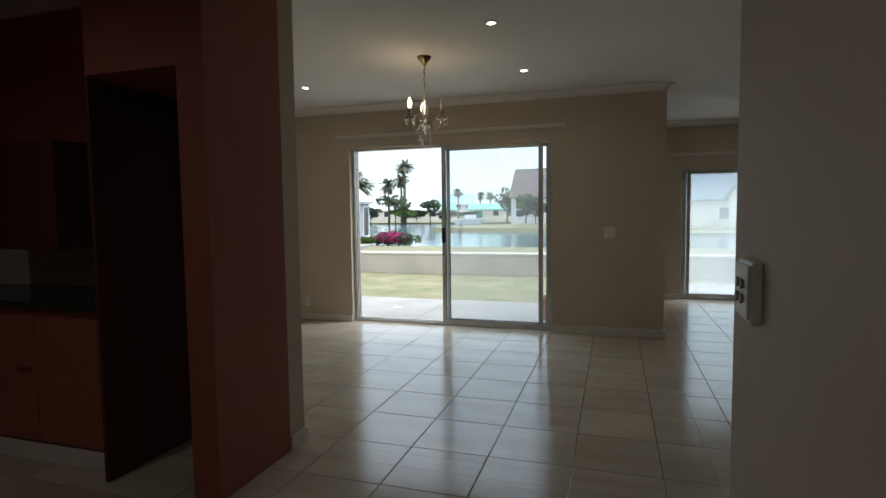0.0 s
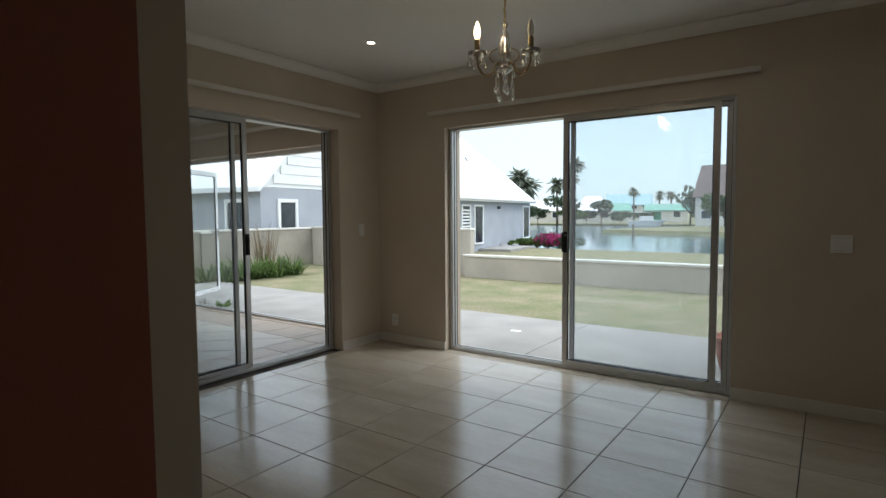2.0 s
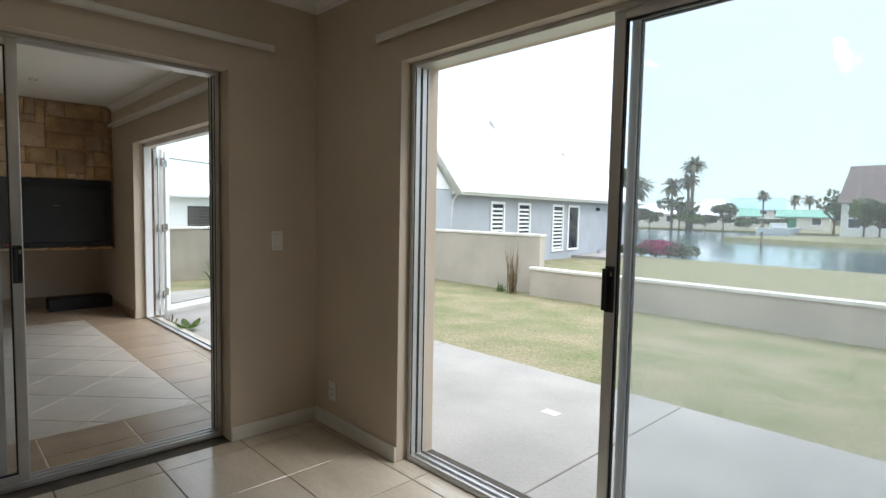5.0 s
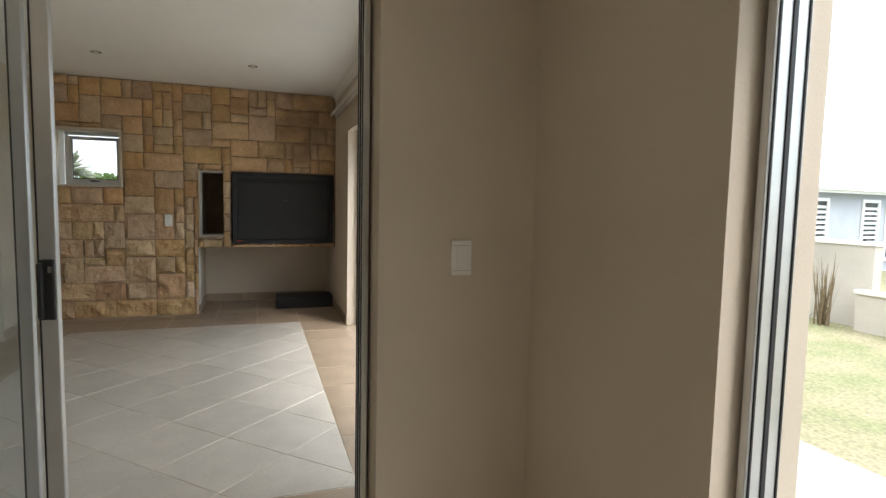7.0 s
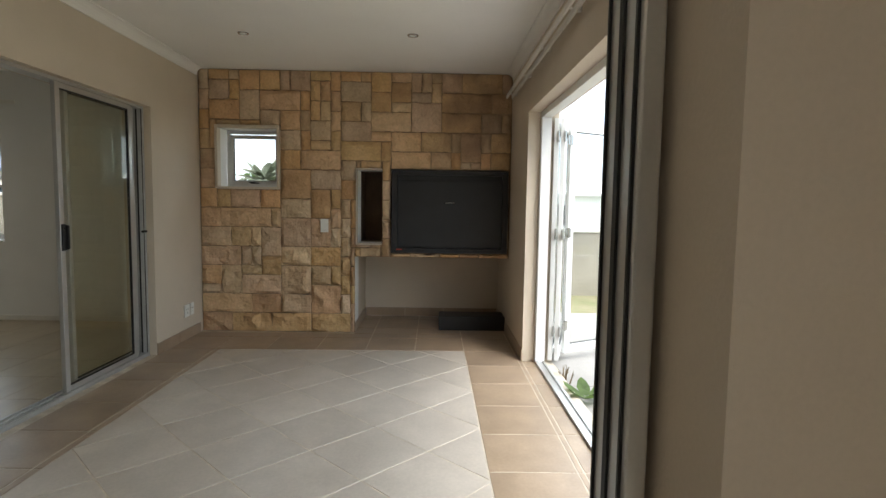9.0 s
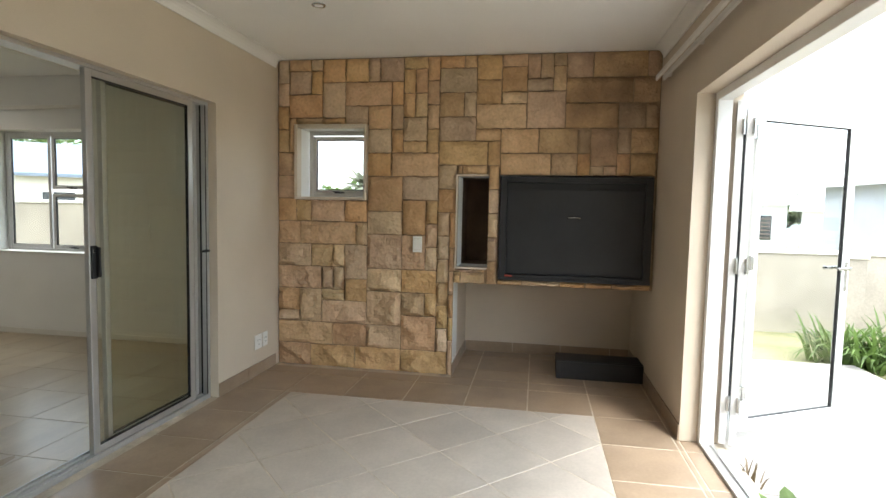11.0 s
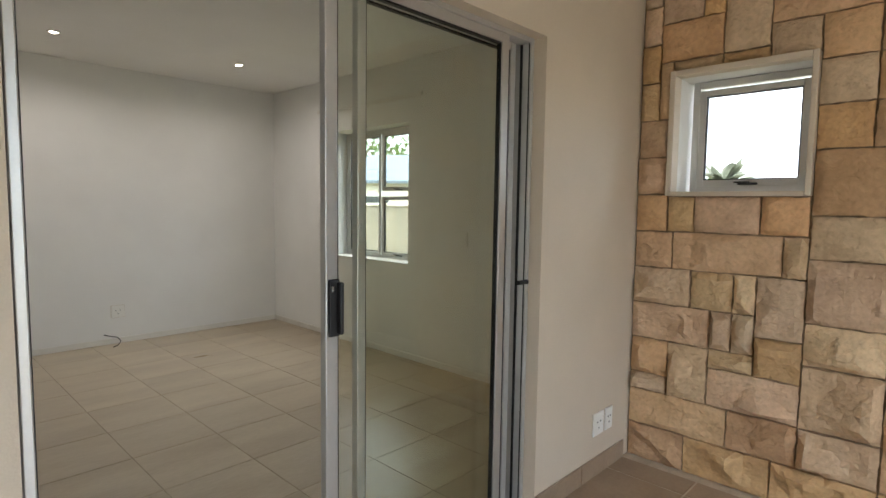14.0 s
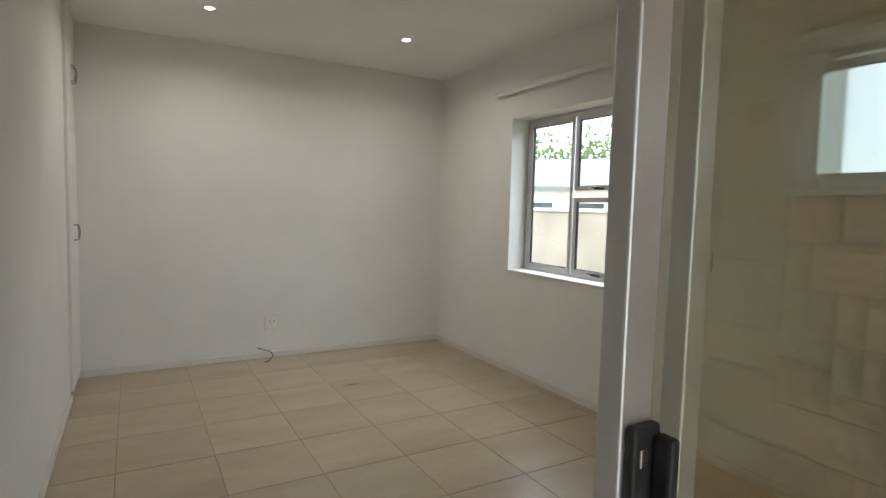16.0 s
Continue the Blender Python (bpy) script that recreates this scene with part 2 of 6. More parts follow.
def lathe(bm, profile, at=(0, 0, 0), seg=16):
    """Turns a profile of (radius, height) round the z axis."""
    rings = []
    for r, z in profile:
        rings.append([bm.verts.new((at[0] + r * math.cos(2 * math.pi * k / seg), at[1] + r * math.sin(2 * math.pi * k / seg), at[2] + z)) for k in range(seg)])
    for a, b in zip(rings, rings[1:]):
        for k in range(seg):
            bm.faces.new((a[k], a[(k + 1) % seg], b[(k + 1) % seg], b[k]))
    bm.faces.new(list(reversed(rings[0])))
    bm.faces.new(rings[-1])
    return bm


def tube(bm, pts, radii, seg=8):
    """A round bar along points."""
    pts = [Vector(p) for p in pts]
    if not isinstance(radii, (list, tuple)):
        radii = [radii] * len(pts)
    rings = []
    for i, p in enumerate(pts):
        d = (pts[min(i + 1, len(pts) - 1)] - pts[max(i - 1, 0)]).normalized()
        q = d.to_track_quat("Z", "Y")
        rings.append([bm.verts.new(p + q @ Vector((radii[i] * math.cos(2 * math.pi * k / seg), radii[i] * math.sin(2 * math.pi * k / seg), 0))) for k in range(seg)])
    for a, b in zip(rings, rings[1:]):
        for k in range(seg):
            bm.faces.new((a[k], a[(k + 1) % seg], b[(k + 1) % seg], b[k]))
    bm.faces.new(list(reversed(rings[0])))
    bm.faces.new(rings[-1])
    return bm


def wall(name, axis, a0, a1, c0, c1, z1, holes, mats, label, z0=0.0):
    """A wall along axis from a0 to a1, between the planes c0 and c1, with holes (a, a, z, z). mats: the face at c0, the face at c1, reveals."""
    us = sorted({a0, a1, *[h[0] for h in holes], *[h[1] for h in holes]})
    vs = sorted({z0, z1, *[h[2] for h in holes], *[h[3] for h in holes]})
    us = [u for u in us if a0 <= u <= a1]
    vs = [v for v in vs if z0 <= v <= z1]
    full = {}
    for i in range(len(us) - 1):
        for j in range(len(vs) - 1):
            cu, cv = (us[i] + us[i + 1]) / 2, (vs[j] + vs[j + 1]) / 2
            full[i, j] = not any(h[0] < cu < h[1] and h[2] < cv < h[3] for h in holes)
    bm = bmesh.new()
    seen = {}

    def v(u, c, z):
        key = (round(u, 5), round(c, 5), round(z, 5))
        if key not in seen:
            seen[key] = bm.verts.new((u, c, z) if axis == "x" else (c, u, z))
        return seen[key]

    def quad(m, *ps):
        f = bm.faces.new([v(*p) for p in ps])
        f.material_index = m

    for (i, j), on in full.items():
        if not on:
            continue
        u0, u1, w0, w1 = us[i], us[i + 1], vs[j], vs[j + 1]
        quad(0, (u0, c0, w0), (u1, c0, w0), (u1, c0, w1), (u0, c0, w1))
        quad(1, (u1, c1, w0), (u0, c1, w0), (u0, c1, w1), (u1, c1, w1))
        for di, dj, ps in ((-1, 0, ((u0, c1, w0), (u0, c0, w0), (u0, c0, w1), (u0, c1, w1))), (1, 0, ((u1, c0, w0), (u1, c1, w0), (u1, c1, w1), (u1, c0, w1))),
                           (0, -1, ((u0, c1, w0), (u1, c1, w0), (u1, c0, w0), (u0, c0, w0))), (0, 1, ((u0, c0, w1), (u1, c0, w1), (u1, c1, w1), (u0, c1, w1)))):
            if not full.get((i + di, j + dj), False):
                quad(2, *ps)
    bmesh.ops.recalc_face_normals(bm, faces=bm.faces)
    return solid(name, bm, mats, label, "wall", kind="structure")


# ---- the house: walls, floors, ceilings ----
H = 2.635
HR = 2.64                    # ceiling of the braai room
HB = 2.66                    # ceiling of the bedroom
NY, NO = 5.957, 6.217          # north wall, inner and outer face
WX, WO = -3.89, -4.13        # wall between dining room and braai room
DA = (-3.052, -0.60, 2.128)    # big sliding door to the patio
DB = (3.30, 5.40, 2.128)      # sliding door to the braai room
DC = (-8.136, -6.333, 2.10)    # sliding door to the bedroom
DD = (1.0, 2.68, 1.93)      # sliding door of the living room
BX, BY = -9.445, -1.80       # west and south walls of the bedroom
SY = 2.818                   # south wall of the braai room
EX = 0.552                   # end of the dining room's north wall
LY = 8.68                    # north wall of the living room
DF = (-8.075, -4.49, 2.105)    # folding door to the garden
SX = -9.072                  # face behind the stone cladding

wall("wall_north", "x", -10.05, EX, NY, NO, 2.9, [(DA[0], DA[1], 0, DA[2]), (DF[0], DF[1], 0, DF[2])], [BEIGE, OUTER, BEIGE], "beige painted north wall with two door openings")
wall("wall_living_west", "y", NO, LY + 0.25, EX - 0.24, EX, 2.9, [], [OUTER, BEIGE, BEIGE], "beige painted living room side wall")
wall("wall_living_north", "x", EX, 9.65, LY, LY + 0.25, 2.9, [(DD[0], DD[1], 0, DD[2])], [BEIGE, OUTER, BEIGE], "beige painted living room wall with sliding door opening")
wall("wall_dining_west", "y", 2.655, NY, WO, WX, 2.9, [(DB[0], DB[1], 0, DB[2])], [BEIGE, BEIGE, BEIGE], "beige painted wall with sliding door opening")
wall("wall_dining_south", "x", WO, -1.695, 2.51, 2.655, 2.9, [], [RED, BEIGE, BEIGE], "wall painted terracotta in the kitchen and beige in the dining room")
wall("wall_kitchen_stub", "y", 1.93, 2.51, -1.845, -1.695, 2.9, [], [RED, RED, RED], "short terracotta painted wall end")
wall("wall_passage_east", "y", -3.2, 1.45, 0.35, 0.58, 2.9, [], [BEIGE, BEIGE, BEIGE], "beige painted passage wall")
wall("wall_living_south", "x", 0.58, 9.65, 1.21, 1.45, 2.9, [], [BEIGE, BEIGE, BEIGE], "beige painted living room south wall")
wall("wall_living_east", "y", 1.45, LY, 9.4, 9.65, 2.9, [], [BEIGE, OUTER, BEIGE], "beige painted living room east wall")
wall("wall_kitchen_south", "x", -4.4, 0.35, -3.45, -3.2, 2.9, [], [OUTER, RED, RED], "terracotta painted kitchen wall")
wall("wall_kitchen_west", "y", -3.2, 2.51, -4.40, WO, 2.9, [], [OUTER, RED, RED], "terracotta painted kitchen side wall")
wall("wall_braai_south", "x", -9.695, WO, 2.578, SY, 2.9, [(DC[0], DC[1], 0, DC[2])], [WHITE_WALL, BEIGE, BEIGE], "wall beige in the braai room and white in the bedroom")
WIN_S = (3.018, 3.606, 1.477, 2.06)
NICHE = (4.405, 4.655, 0.924, 1.67)
FIRE = (4.743, 5.94, 0.832, 1.68)
UNDER = (4.38, NY, 0.0, 0.785)
wall("wall_stone_backing", "y", SY, NY, SX - 0.26, SX, 2.9, [WIN_S, NICHE, FIRE, UNDER], [OUTER, MORTAR, WHITE_WALL], "mortared masonry wall behind sandstone cladding")
wall("wall_bedroom_west", "y", BY - 0.25, 2.578, -9.695, BX, 2.9, [(-0.60, 0.545, 0.855, 2.125)], [OUTER, WHITE_WALL, WHITE_WALL], "white painted bedroom wall with window opening")
wall("wall_bedroom_south", "x", BX, -5.2, BY - 0.25, BY, 2.9, [], [OUTER, WHITE_WALL, WHITE_WALL], "white painted bedroom back wall")
wall("wall_bedroom_east", "y", -1.22, 2.578, -6.315, -6.085, 2.9, [], [WHITE_WALL, WHITE_WALL, WHITE_WALL], "white painted bedroom side wall")

# chamber of the built-in braai behind the stone wall
wall("wall_braai_back", "y", 4.21, NY, -10.05, -9.93, 2.9, [], [OUTER, BEIGE, BEIGE], "beige plastered back of the braai recess")
wall("wall_braai_side", "x", -9.93, SX - 0.26, 4.21, 4.38, 2.9, [], [OUTER, BEIGE, BEIGE], "beige plastered side of the braai recess")
solid("braai_shelf_slab", boxes((-9.93, SX - 0.005, 4.382, NY - 0.002, 0.785, 0.829)), BEIGE, "plastered concrete slab under the braai", "slab", kind="structure")


def flat(name, rects, z0, z1, material, label, category):
    bm = bmesh.new()
    for x0, x1, y0, y1 in rects:
        box(bm, x0, x1, y0, y1, z0, z1)
    return solid(name, bm, material, label, category, kind="structure")


flat("ceiling_dining", [(WX, 9.4, 2.655, NY)], H, H + 0.1, CEIL, "white painted flat dining room ceiling", "ceiling")
flat("ceiling_living", [(EX, 9.4, NY, LY), (0.58, 9.4, 1.45, 2.655)], H, H + 0.1, CEIL, "white painted flat living room ceiling", "ceiling")
flat("ceiling_kitchen", [(WO, 0.35, -3.2, 1.45), (WO, 0.58, 1.45, 2.51), (-1.695, 0.58, 2.51, 2.655)], H, H + 0.1, CEIL, "white painted flat kitchen ceiling", "ceiling")
flat("ceiling_braai", [(SX, WO, SY, NY), (-9.93, SX, 4.38, NY)], HR, HR + 0.1, CEIL, "white painted flat braai room ceiling", "ceiling")
flat("ceiling_bedroom", [(BX, -5.2, BY, 2.578)], HB, HB + 0.098, CEIL, "white painted flat bedroom ceiling", "ceiling")
flat("roof_slab", [(-10.05, 9.65, -3.45, NO), (EX - 0.24, 9.65, NO, LY + 0.25)], 2.9, 3.1, OUTER, "plain roof over the house", "roof")
flat("wall_cupboard_end", [(-5.70, -5.2, BY, -1.22)], 0, HB, WHITE_WALL, "white closing wall behind the cupboard", "wall")


def clip_poly(poly, x0, x1, y0, y1):
    """The part of a convex polygon inside a rectangle."""
    for ax, lim, sign in ((0, x0, 1), (0, x1, -1), (1, y0, 1), (1, y1, -1)):
        out = []
        for k, p in enumerate(poly):
            q = poly[(k + 1) % len(poly)]
            dp, dq = sign * (p[ax] - lim), sign * (q[ax] - lim)
            if dp >= 0:
                out.append(p)
            if dp * dq < 0:
                t = dp / (dp - dq)
                out.append((p[0] + t * (q[0] - p[0]), p[1] + t * (q[1] - p[1])))
        poly = out
        if len(poly) < 3:
            return []
    return poly


def tile_mesh(poly, cx, cy, thick=0.008, chamfer=0.0015):
    """A tile with a chamfered rim whose top lies at z = 0."""
    bm = bmesh.new()
    low = [bm.verts.new((x - cx, y - cy, -thick)) for x, y in poly]
    mid = [bm.verts.new((x - cx, y - cy, -chamfer)) for x, y in poly]
    mx, my = sum(p[0] for p in poly) / len(poly), sum(p[1] for p in poly) / len(poly)
    top = []
    for x, y in poly:
        d = math.hypot(x - mx, y - my) or 1
        k = 1 - chamfer * 1.4 / d
        top.append(bm.verts.new((mx + (x - mx) * k - cx, my + (y - my) * k - cy, 0)))
    n = len(poly)
    for a, b in ((low, mid), (mid, top)):
        for k in range(n):
            bm.faces.new((a[k], a[(k + 1) % n], b[(k + 1) % n], b[k]))
    bm.faces.new(top)
    bmesh.ops.recalc_face_normals(bm, faces=bm.faces)
    return bm


TILE_CACHE = {}


def lay_tile(poly, parent, material, z=0.0):
    if len(poly) < 3:
        return
    area = abs(sum(poly[k][0] * poly[(k + 1) % len(poly)][1] - poly[(k + 1) % len(poly)][0] * poly[k][1] for k in range(len(poly)))) / 2
    if area < 0.002:
        return
    cx, cy = poly[0]
    key = (material.name, tuple((round(x - cx, 3), round(y - cy, 3)) for x, y in poly))
    if key not in TILE_CACHE:
        TILE_CACHE[key] = link_mesh("tile", tile_mesh(poly, cx, cy), material)
    ob = new("tile", TILE_CACHE[key])
    ob.location = (cx, cy, z)
    ob.parent = parent


def tile_floor(parent, material, bounds, origin, pitch, gap=0.005, within=None):
    """Square tiles over the rectangles in bounds."""
    for x0, x1, y0, y1 in bounds:
        i0, i1 = math.floor((x0 - origin[0]) / pitch), math.ceil((x1 - origin[0]) / pitch)
        j0, j1 = math.floor((y0 - origin[1]) / pitch), math.ceil((y1 - origin[1]) / pitch)
        for i in range(i0, i1):
            for j in range(j0, j1):
                a, b = origin[0] + i * pitch, origin[1] + j * pitch
                g = gap / 2
                lay_tile(clip_poly([(a + g, b + g), (a + pitch - g, b + g), (a + pitch - g, b + pitch - g), (a + g, b + pitch - g)], x0, x1, y0, y1), parent, material)


def floor_base(name, rects, material, label):
    return flat(name, rects, -0.12, -0.0025, material, label, "floor")


floor_dining = floor_base("floor_dining", [(WX, EX, 2.655, NY), (-1.695, EX, 2.51, 2.655), (DA[0], DA[1], NY, NO), (WO, WX, DB[0], DB[1])], GROUT_DARK, "glossy beige square floor tiles with dark joints")
floor_living = floor_base("floor_living", [(EX, 9.4, 1.45, LY), (DD[0], DD[1], LY, LY + 0.25)], GROUT_DARK, "glossy beige square floor tiles in the living room")
floor_kitchen = floor_base("floor_kitchen", [(WO, 0.35, -3.2, 1.45), (WO, EX, 1.45, 2.51)], GROUT_DARK, "beige square floor tiles in the passage and kitchen")
floor_bedroom = floor_base("floor_bedroom", [(BX, -5.70, BY, 2.578), (DC[0], DC[1], 2.578, 2.69)], GROUT_BED, "sand coloured square bedroom floor tiles")
floor_braai = floor_base("floor_braai", [(-9.93, WO, SY, NY), (DF[0], DF[1], NY, NO), (DC[0], DC[1], 2.69, SY)], GROUT, "brown tile border round pale diagonal tiles")

# ---- doors and windows ----
def oriented(axis, a, c, z):
    return (a, c, z) if axis == "x" else (c, a, z)


def abox(bm, axis, a0, a1, c0, c1, z0, z1, bevel=0.003):
    if axis == "x":
        box(bm, a0, a1, c0, c1, z0, z1, bevel)
    else:
        box(bm, c0, c1, a0, a1, z0, z1, bevel)


def framed_pane(root, name, axis, a0, a1, c, z0, z1, stile, rail, depth, metal, glass, label=""):
    """A glazed leaf: frame, rubber gasket and pane."""
    bm = bmesh.new()
    abox(bm, axis, a0, a0 + stile, c - depth / 2, c + depth / 2, z0, z1)
    abox(bm, axis, a1 - stile, a1, c - depth / 2, c + depth / 2, z0, z1)
    abox(bm, axis, a0 + stile, a1 - stile, c - depth / 2, c + depth / 2, z0, z0 + rail)
    abox(bm, axis, a0 + stile, a1 - stile, c - depth / 2, c + depth / 2, z1 - rail, z1)
    leaf = part(name, bm, metal, root, label)
    g, t = 0.006, depth * 0.30
    bm = bmesh.new()
    i0, i1, k0, k1 = a0 + stile, a1 - stile, z0 + rail, z1 - rail
    abox(bm, axis, i0, i0 + g, c - t, c + t, k0, k1, 0)
    abox(bm, axis, i1 - g, i1, c - t, c + t, k0, k1, 0)
    abox(bm, axis, i0 + g, i1 - g, c - t, c + t, k0, k0 + g, 0)
    abox(bm, axis, i0 + g, i1 - g, c - t, c + t, k1 - g, k1, 0)
    part("gasket", bm, GASKET, leaf, "black rubber glazing gasket")
    bm = bmesh.new()
    abox(bm, axis, i0 + g, i1 - g, c - 0.002, c + 0.002, k0 + g, k1 - g, 0)
    p = part("pane", bm, glass, leaf)
    p.visible_shadow = False
    return leaf


def pull_handle(leaf, axis, a, c, side, z):
    """A black recessed pull on the room side, with its lock."""
    bm = bmesh.new()
    abox(bm, axis, a - 0.019, a + 0.019, c, c + side * 0.012, z - 0.088, z + 0.088, 0.004)
    abox(bm, axis, a - 0.019, a - 0.005, c + side * 0.012, c + side * 0.034, z - 0.08, z + 0.08, 0.004)
    part("pull_handle", bm, GASKET, leaf, "black pull handle")
    bm = bmesh.new()
    abox(bm, axis, a + 0.003, a + 0.013, c + side * 0.012, c + side * 0.016, z + 0.05, z + 0.068, 0.001)
    part("lock", bm, CHROME, leaf, "steel key lock")


def sliding_door(name, axis, a0, a1, c, z1, room, label, slide, fixed, handle_a, glass, outer_handle=False):
    """Outer frame, one fixed and one sliding glazed leaf. room: +1 or -1, the side of the room along the wall's normal."""
    root = thing(name, label, "door", oriented(axis, (a0 + a1) / 2, c, 0), kind="structure")
    inv = Matrix.Translation(root.location).inverted()
    w, d = 0.022, 0.05
    bm = bmesh.new()
    abox(bm, axis, a0, a0 + w, c - d, c + d, 0.0, z1)
    abox(bm, axis, a1 - w, a1, c - d, c + d, 0.0, z1)
    abox(bm, axis, a0 + w, a1 - w, c - d, c + d, z1 - w, z1)
    f = part("door_frame", bm, ALU, root, "silver aluminium outer frame")
    bm = bmesh.new()
    abox(bm, axis, a0 + w, a1 - w, c - d, c + d, 0.001, 0.022)
    for off in (-0.045, -0.005, 0.04):
        abox(bm, axis, a0 + w, a1 - w, c + off, c + off + 0.008, 0.022, 0.034, 0.001)
    part("track", bm, ALU, root, "ribbed aluminium floor track")
    for s, a in ((1, a0 + w), (-1, a1 - w)):
        bm = bmesh.new()
        abox(bm, axis, *sorted((a, a + s * 0.003)), c - 0.006, c + 0.006, 0.03, z1 - w, 0)
        abox(bm, axis, *sorted((a, a + s * 0.003)), c + 0.038, c + 0.043, 0.03, z1 - w, 0)
        abox(bm, axis, *sorted((a, a + s * 0.003)), c - 0.043, c - 0.038, 0.03, z1 - w, 0)
        part("jamb_seal", bm, GASKET, root, "black brush seal")
    ci, co = c + room * 0.024, c - room * 0.024
    leaf_s = framed_pane(root, "sliding_leaf", axis, slide[0], slide[1], ci, 0.035, z1 - 0.02, 0.044, 0.036, 0.030, ALU, glass)
    framed_pane(root, "fixed_leaf", axis, fixed[0], fixed[1], co, 0.035, z1 - 0.02, 0.034, 0.034, 0.030, ALU, glass)
    pull_handle(leaf_s, axis, handle_a, ci + room * 0.015, room, 1.075)
    for o in root.children_recursive:
        if o.parent == root:
            o.matrix_parent_inverse = inv
    return root


sliding_door("door_1", "x", DA[0] + 0.01, DA[1] - 0.01, 6.07, DA[2], -1, "silver aluminium sliding patio door standing half open", (-1.895, -0.71), (-1.85, -0.64), -1.87, GLASS_FAINT_HAZE)
sliding_door("door_2", "y", DB[0] + 0.01, DB[1] - 0.01, -4.05, DB[2], 1, "silver aluminium sliding door slid open to the braai room", (3.345, 4.48), (3.325, 4.40), 4.457, GLASS_FAINT_HAZE)
sliding_door("door_3", "x", DC[0] + 0.01, DC[1] - 0.01, 2.713, DC[2], 1, "silver aluminium sliding door open to the bedroom", (-7.965, -7.085), (-8.075, -7.24), -7.11, GLASS_TINT)
sliding_door("door_4", "x", DD[0] + 0.01, DD[1] - 0.01, LY + 0.12, DD[2], -1, "silver aluminium sliding door of the living room", (1.08, 2.10), (1.04, 1.95), 2.075, GLASS_HAZY)

# latch on the bedroom door's jamb
latch = thing("door_latch", "small black latch on the bedroom door frame", "latch", (-8.075, 2.773, 1.068))
part("bolt", boxes((-0.02, 0.045, -0.004, 0.014, -0.009, 0.009), bevel=0.003), GASKET, latch)


def hinge_at(leaf, x, y, z):
    bm = bmesh.new()
    tube(bm, [(x, y, z - 0.045), (x, y, z + 0.045)], 0.011, 10)
    box(bm, x - 0.028, x + 0.028, y - 0.003, y + 0.003, z - 0.04, z + 0.04, 0.001)
    part("hinge", bm, CHROME, leaf, "steel butt hinge")


def folding_door():
    root = thing("door_5", "white aluminium folding door folded open to the garden", "door", (DF[0], 6.14, 0), kind="structure")
    inv = Matrix.Translation(root.location).inverted()
    a0, a1, z1, w = DF[0] + 0.005, DF[1] - 0.005, DF[2], 0.05
    bm = bmesh.new()
    box(bm, a0, a0 + w, 6.06, 6.14, 0.0, z1, 0.003)
    box(bm, a1 - w, a1, 6.06, 6.14, 0.0, z1, 0.003)
    box(bm, a0 + w, a1 - w, 6.06, 6.14, z1 - w, z1, 0.003)
    part("door_frame", bm, WHITE_ALU, root, "white aluminium outer frame").matrix_parent_inverse = inv
    part("track", boxes((a0 + w, a1 - w, 6.06, 6.08, 0.001, 0.02), (a0 + w, a1 - w, 6.12, 6.14, 0.001, 0.02), (a0 + w, a1 - w, 6.08, 6.12, 0.001, 0.008)), ALU, root, "aluminium floor track").matrix_parent_inverse = inv
    # two leaves folded flat against each other, standing out from the wall, and the last leaf swung wide
    for k, (x, y, ang) in enumerate(((a0 + 0.06, 6.18, 163.0), (a0 + 0.08, 6.23, 163.0), (a0 - 0.17, 6.345, 119.0))):
        hold = thing("folding_leaf", "", "", (x, y, 0))
        hold.rotation_euler = (0, 0, radians(ang))
        hold.parent = root
        hold.matrix_parent_inverse = inv
        width = 0.88 if k == 2 else 0.86
        leaf = framed_pane(hold, "leaf_frame", "x", 0.0, width, 0.0, 0.03, z1 - 0.055, 0.062, 0.075, 0.036, WHITE_ALU, GLASS)
        if k == 2:
            for side in (1, -1):
                bm = boxes((width - 0.045, width - 0.019, side * 0.018, side * 0.026, 0.90, 1.10), bevel=0.003)
                box(bm, width - 0.15, width - 0.025, side * 0.045, side * 0.058, 1.045, 1.065, 0.005)
                box(bm, width - 0.042, width - 0.025, side * 0.02, side * 0.056, 1.045, 1.065, 0.003)
                part("lever_handle", bm, CHROME, hold, "steel lever handle")
        for z in (0.28, 1.1, 1.9):
            bm = bmesh.new()
            tube(bm, [(0.0, -0.02, z - 0.045), (0.0, -0.02, z + 0.045)], 0.011, 10)
            box(bm, -0.03, 0.03, -0.022, -0.018, z - 0.04, z + 0.04, 0.001)
            part("hinge", bm, CHROME, hold, "steel butt hinge")
    return root


folding_door()


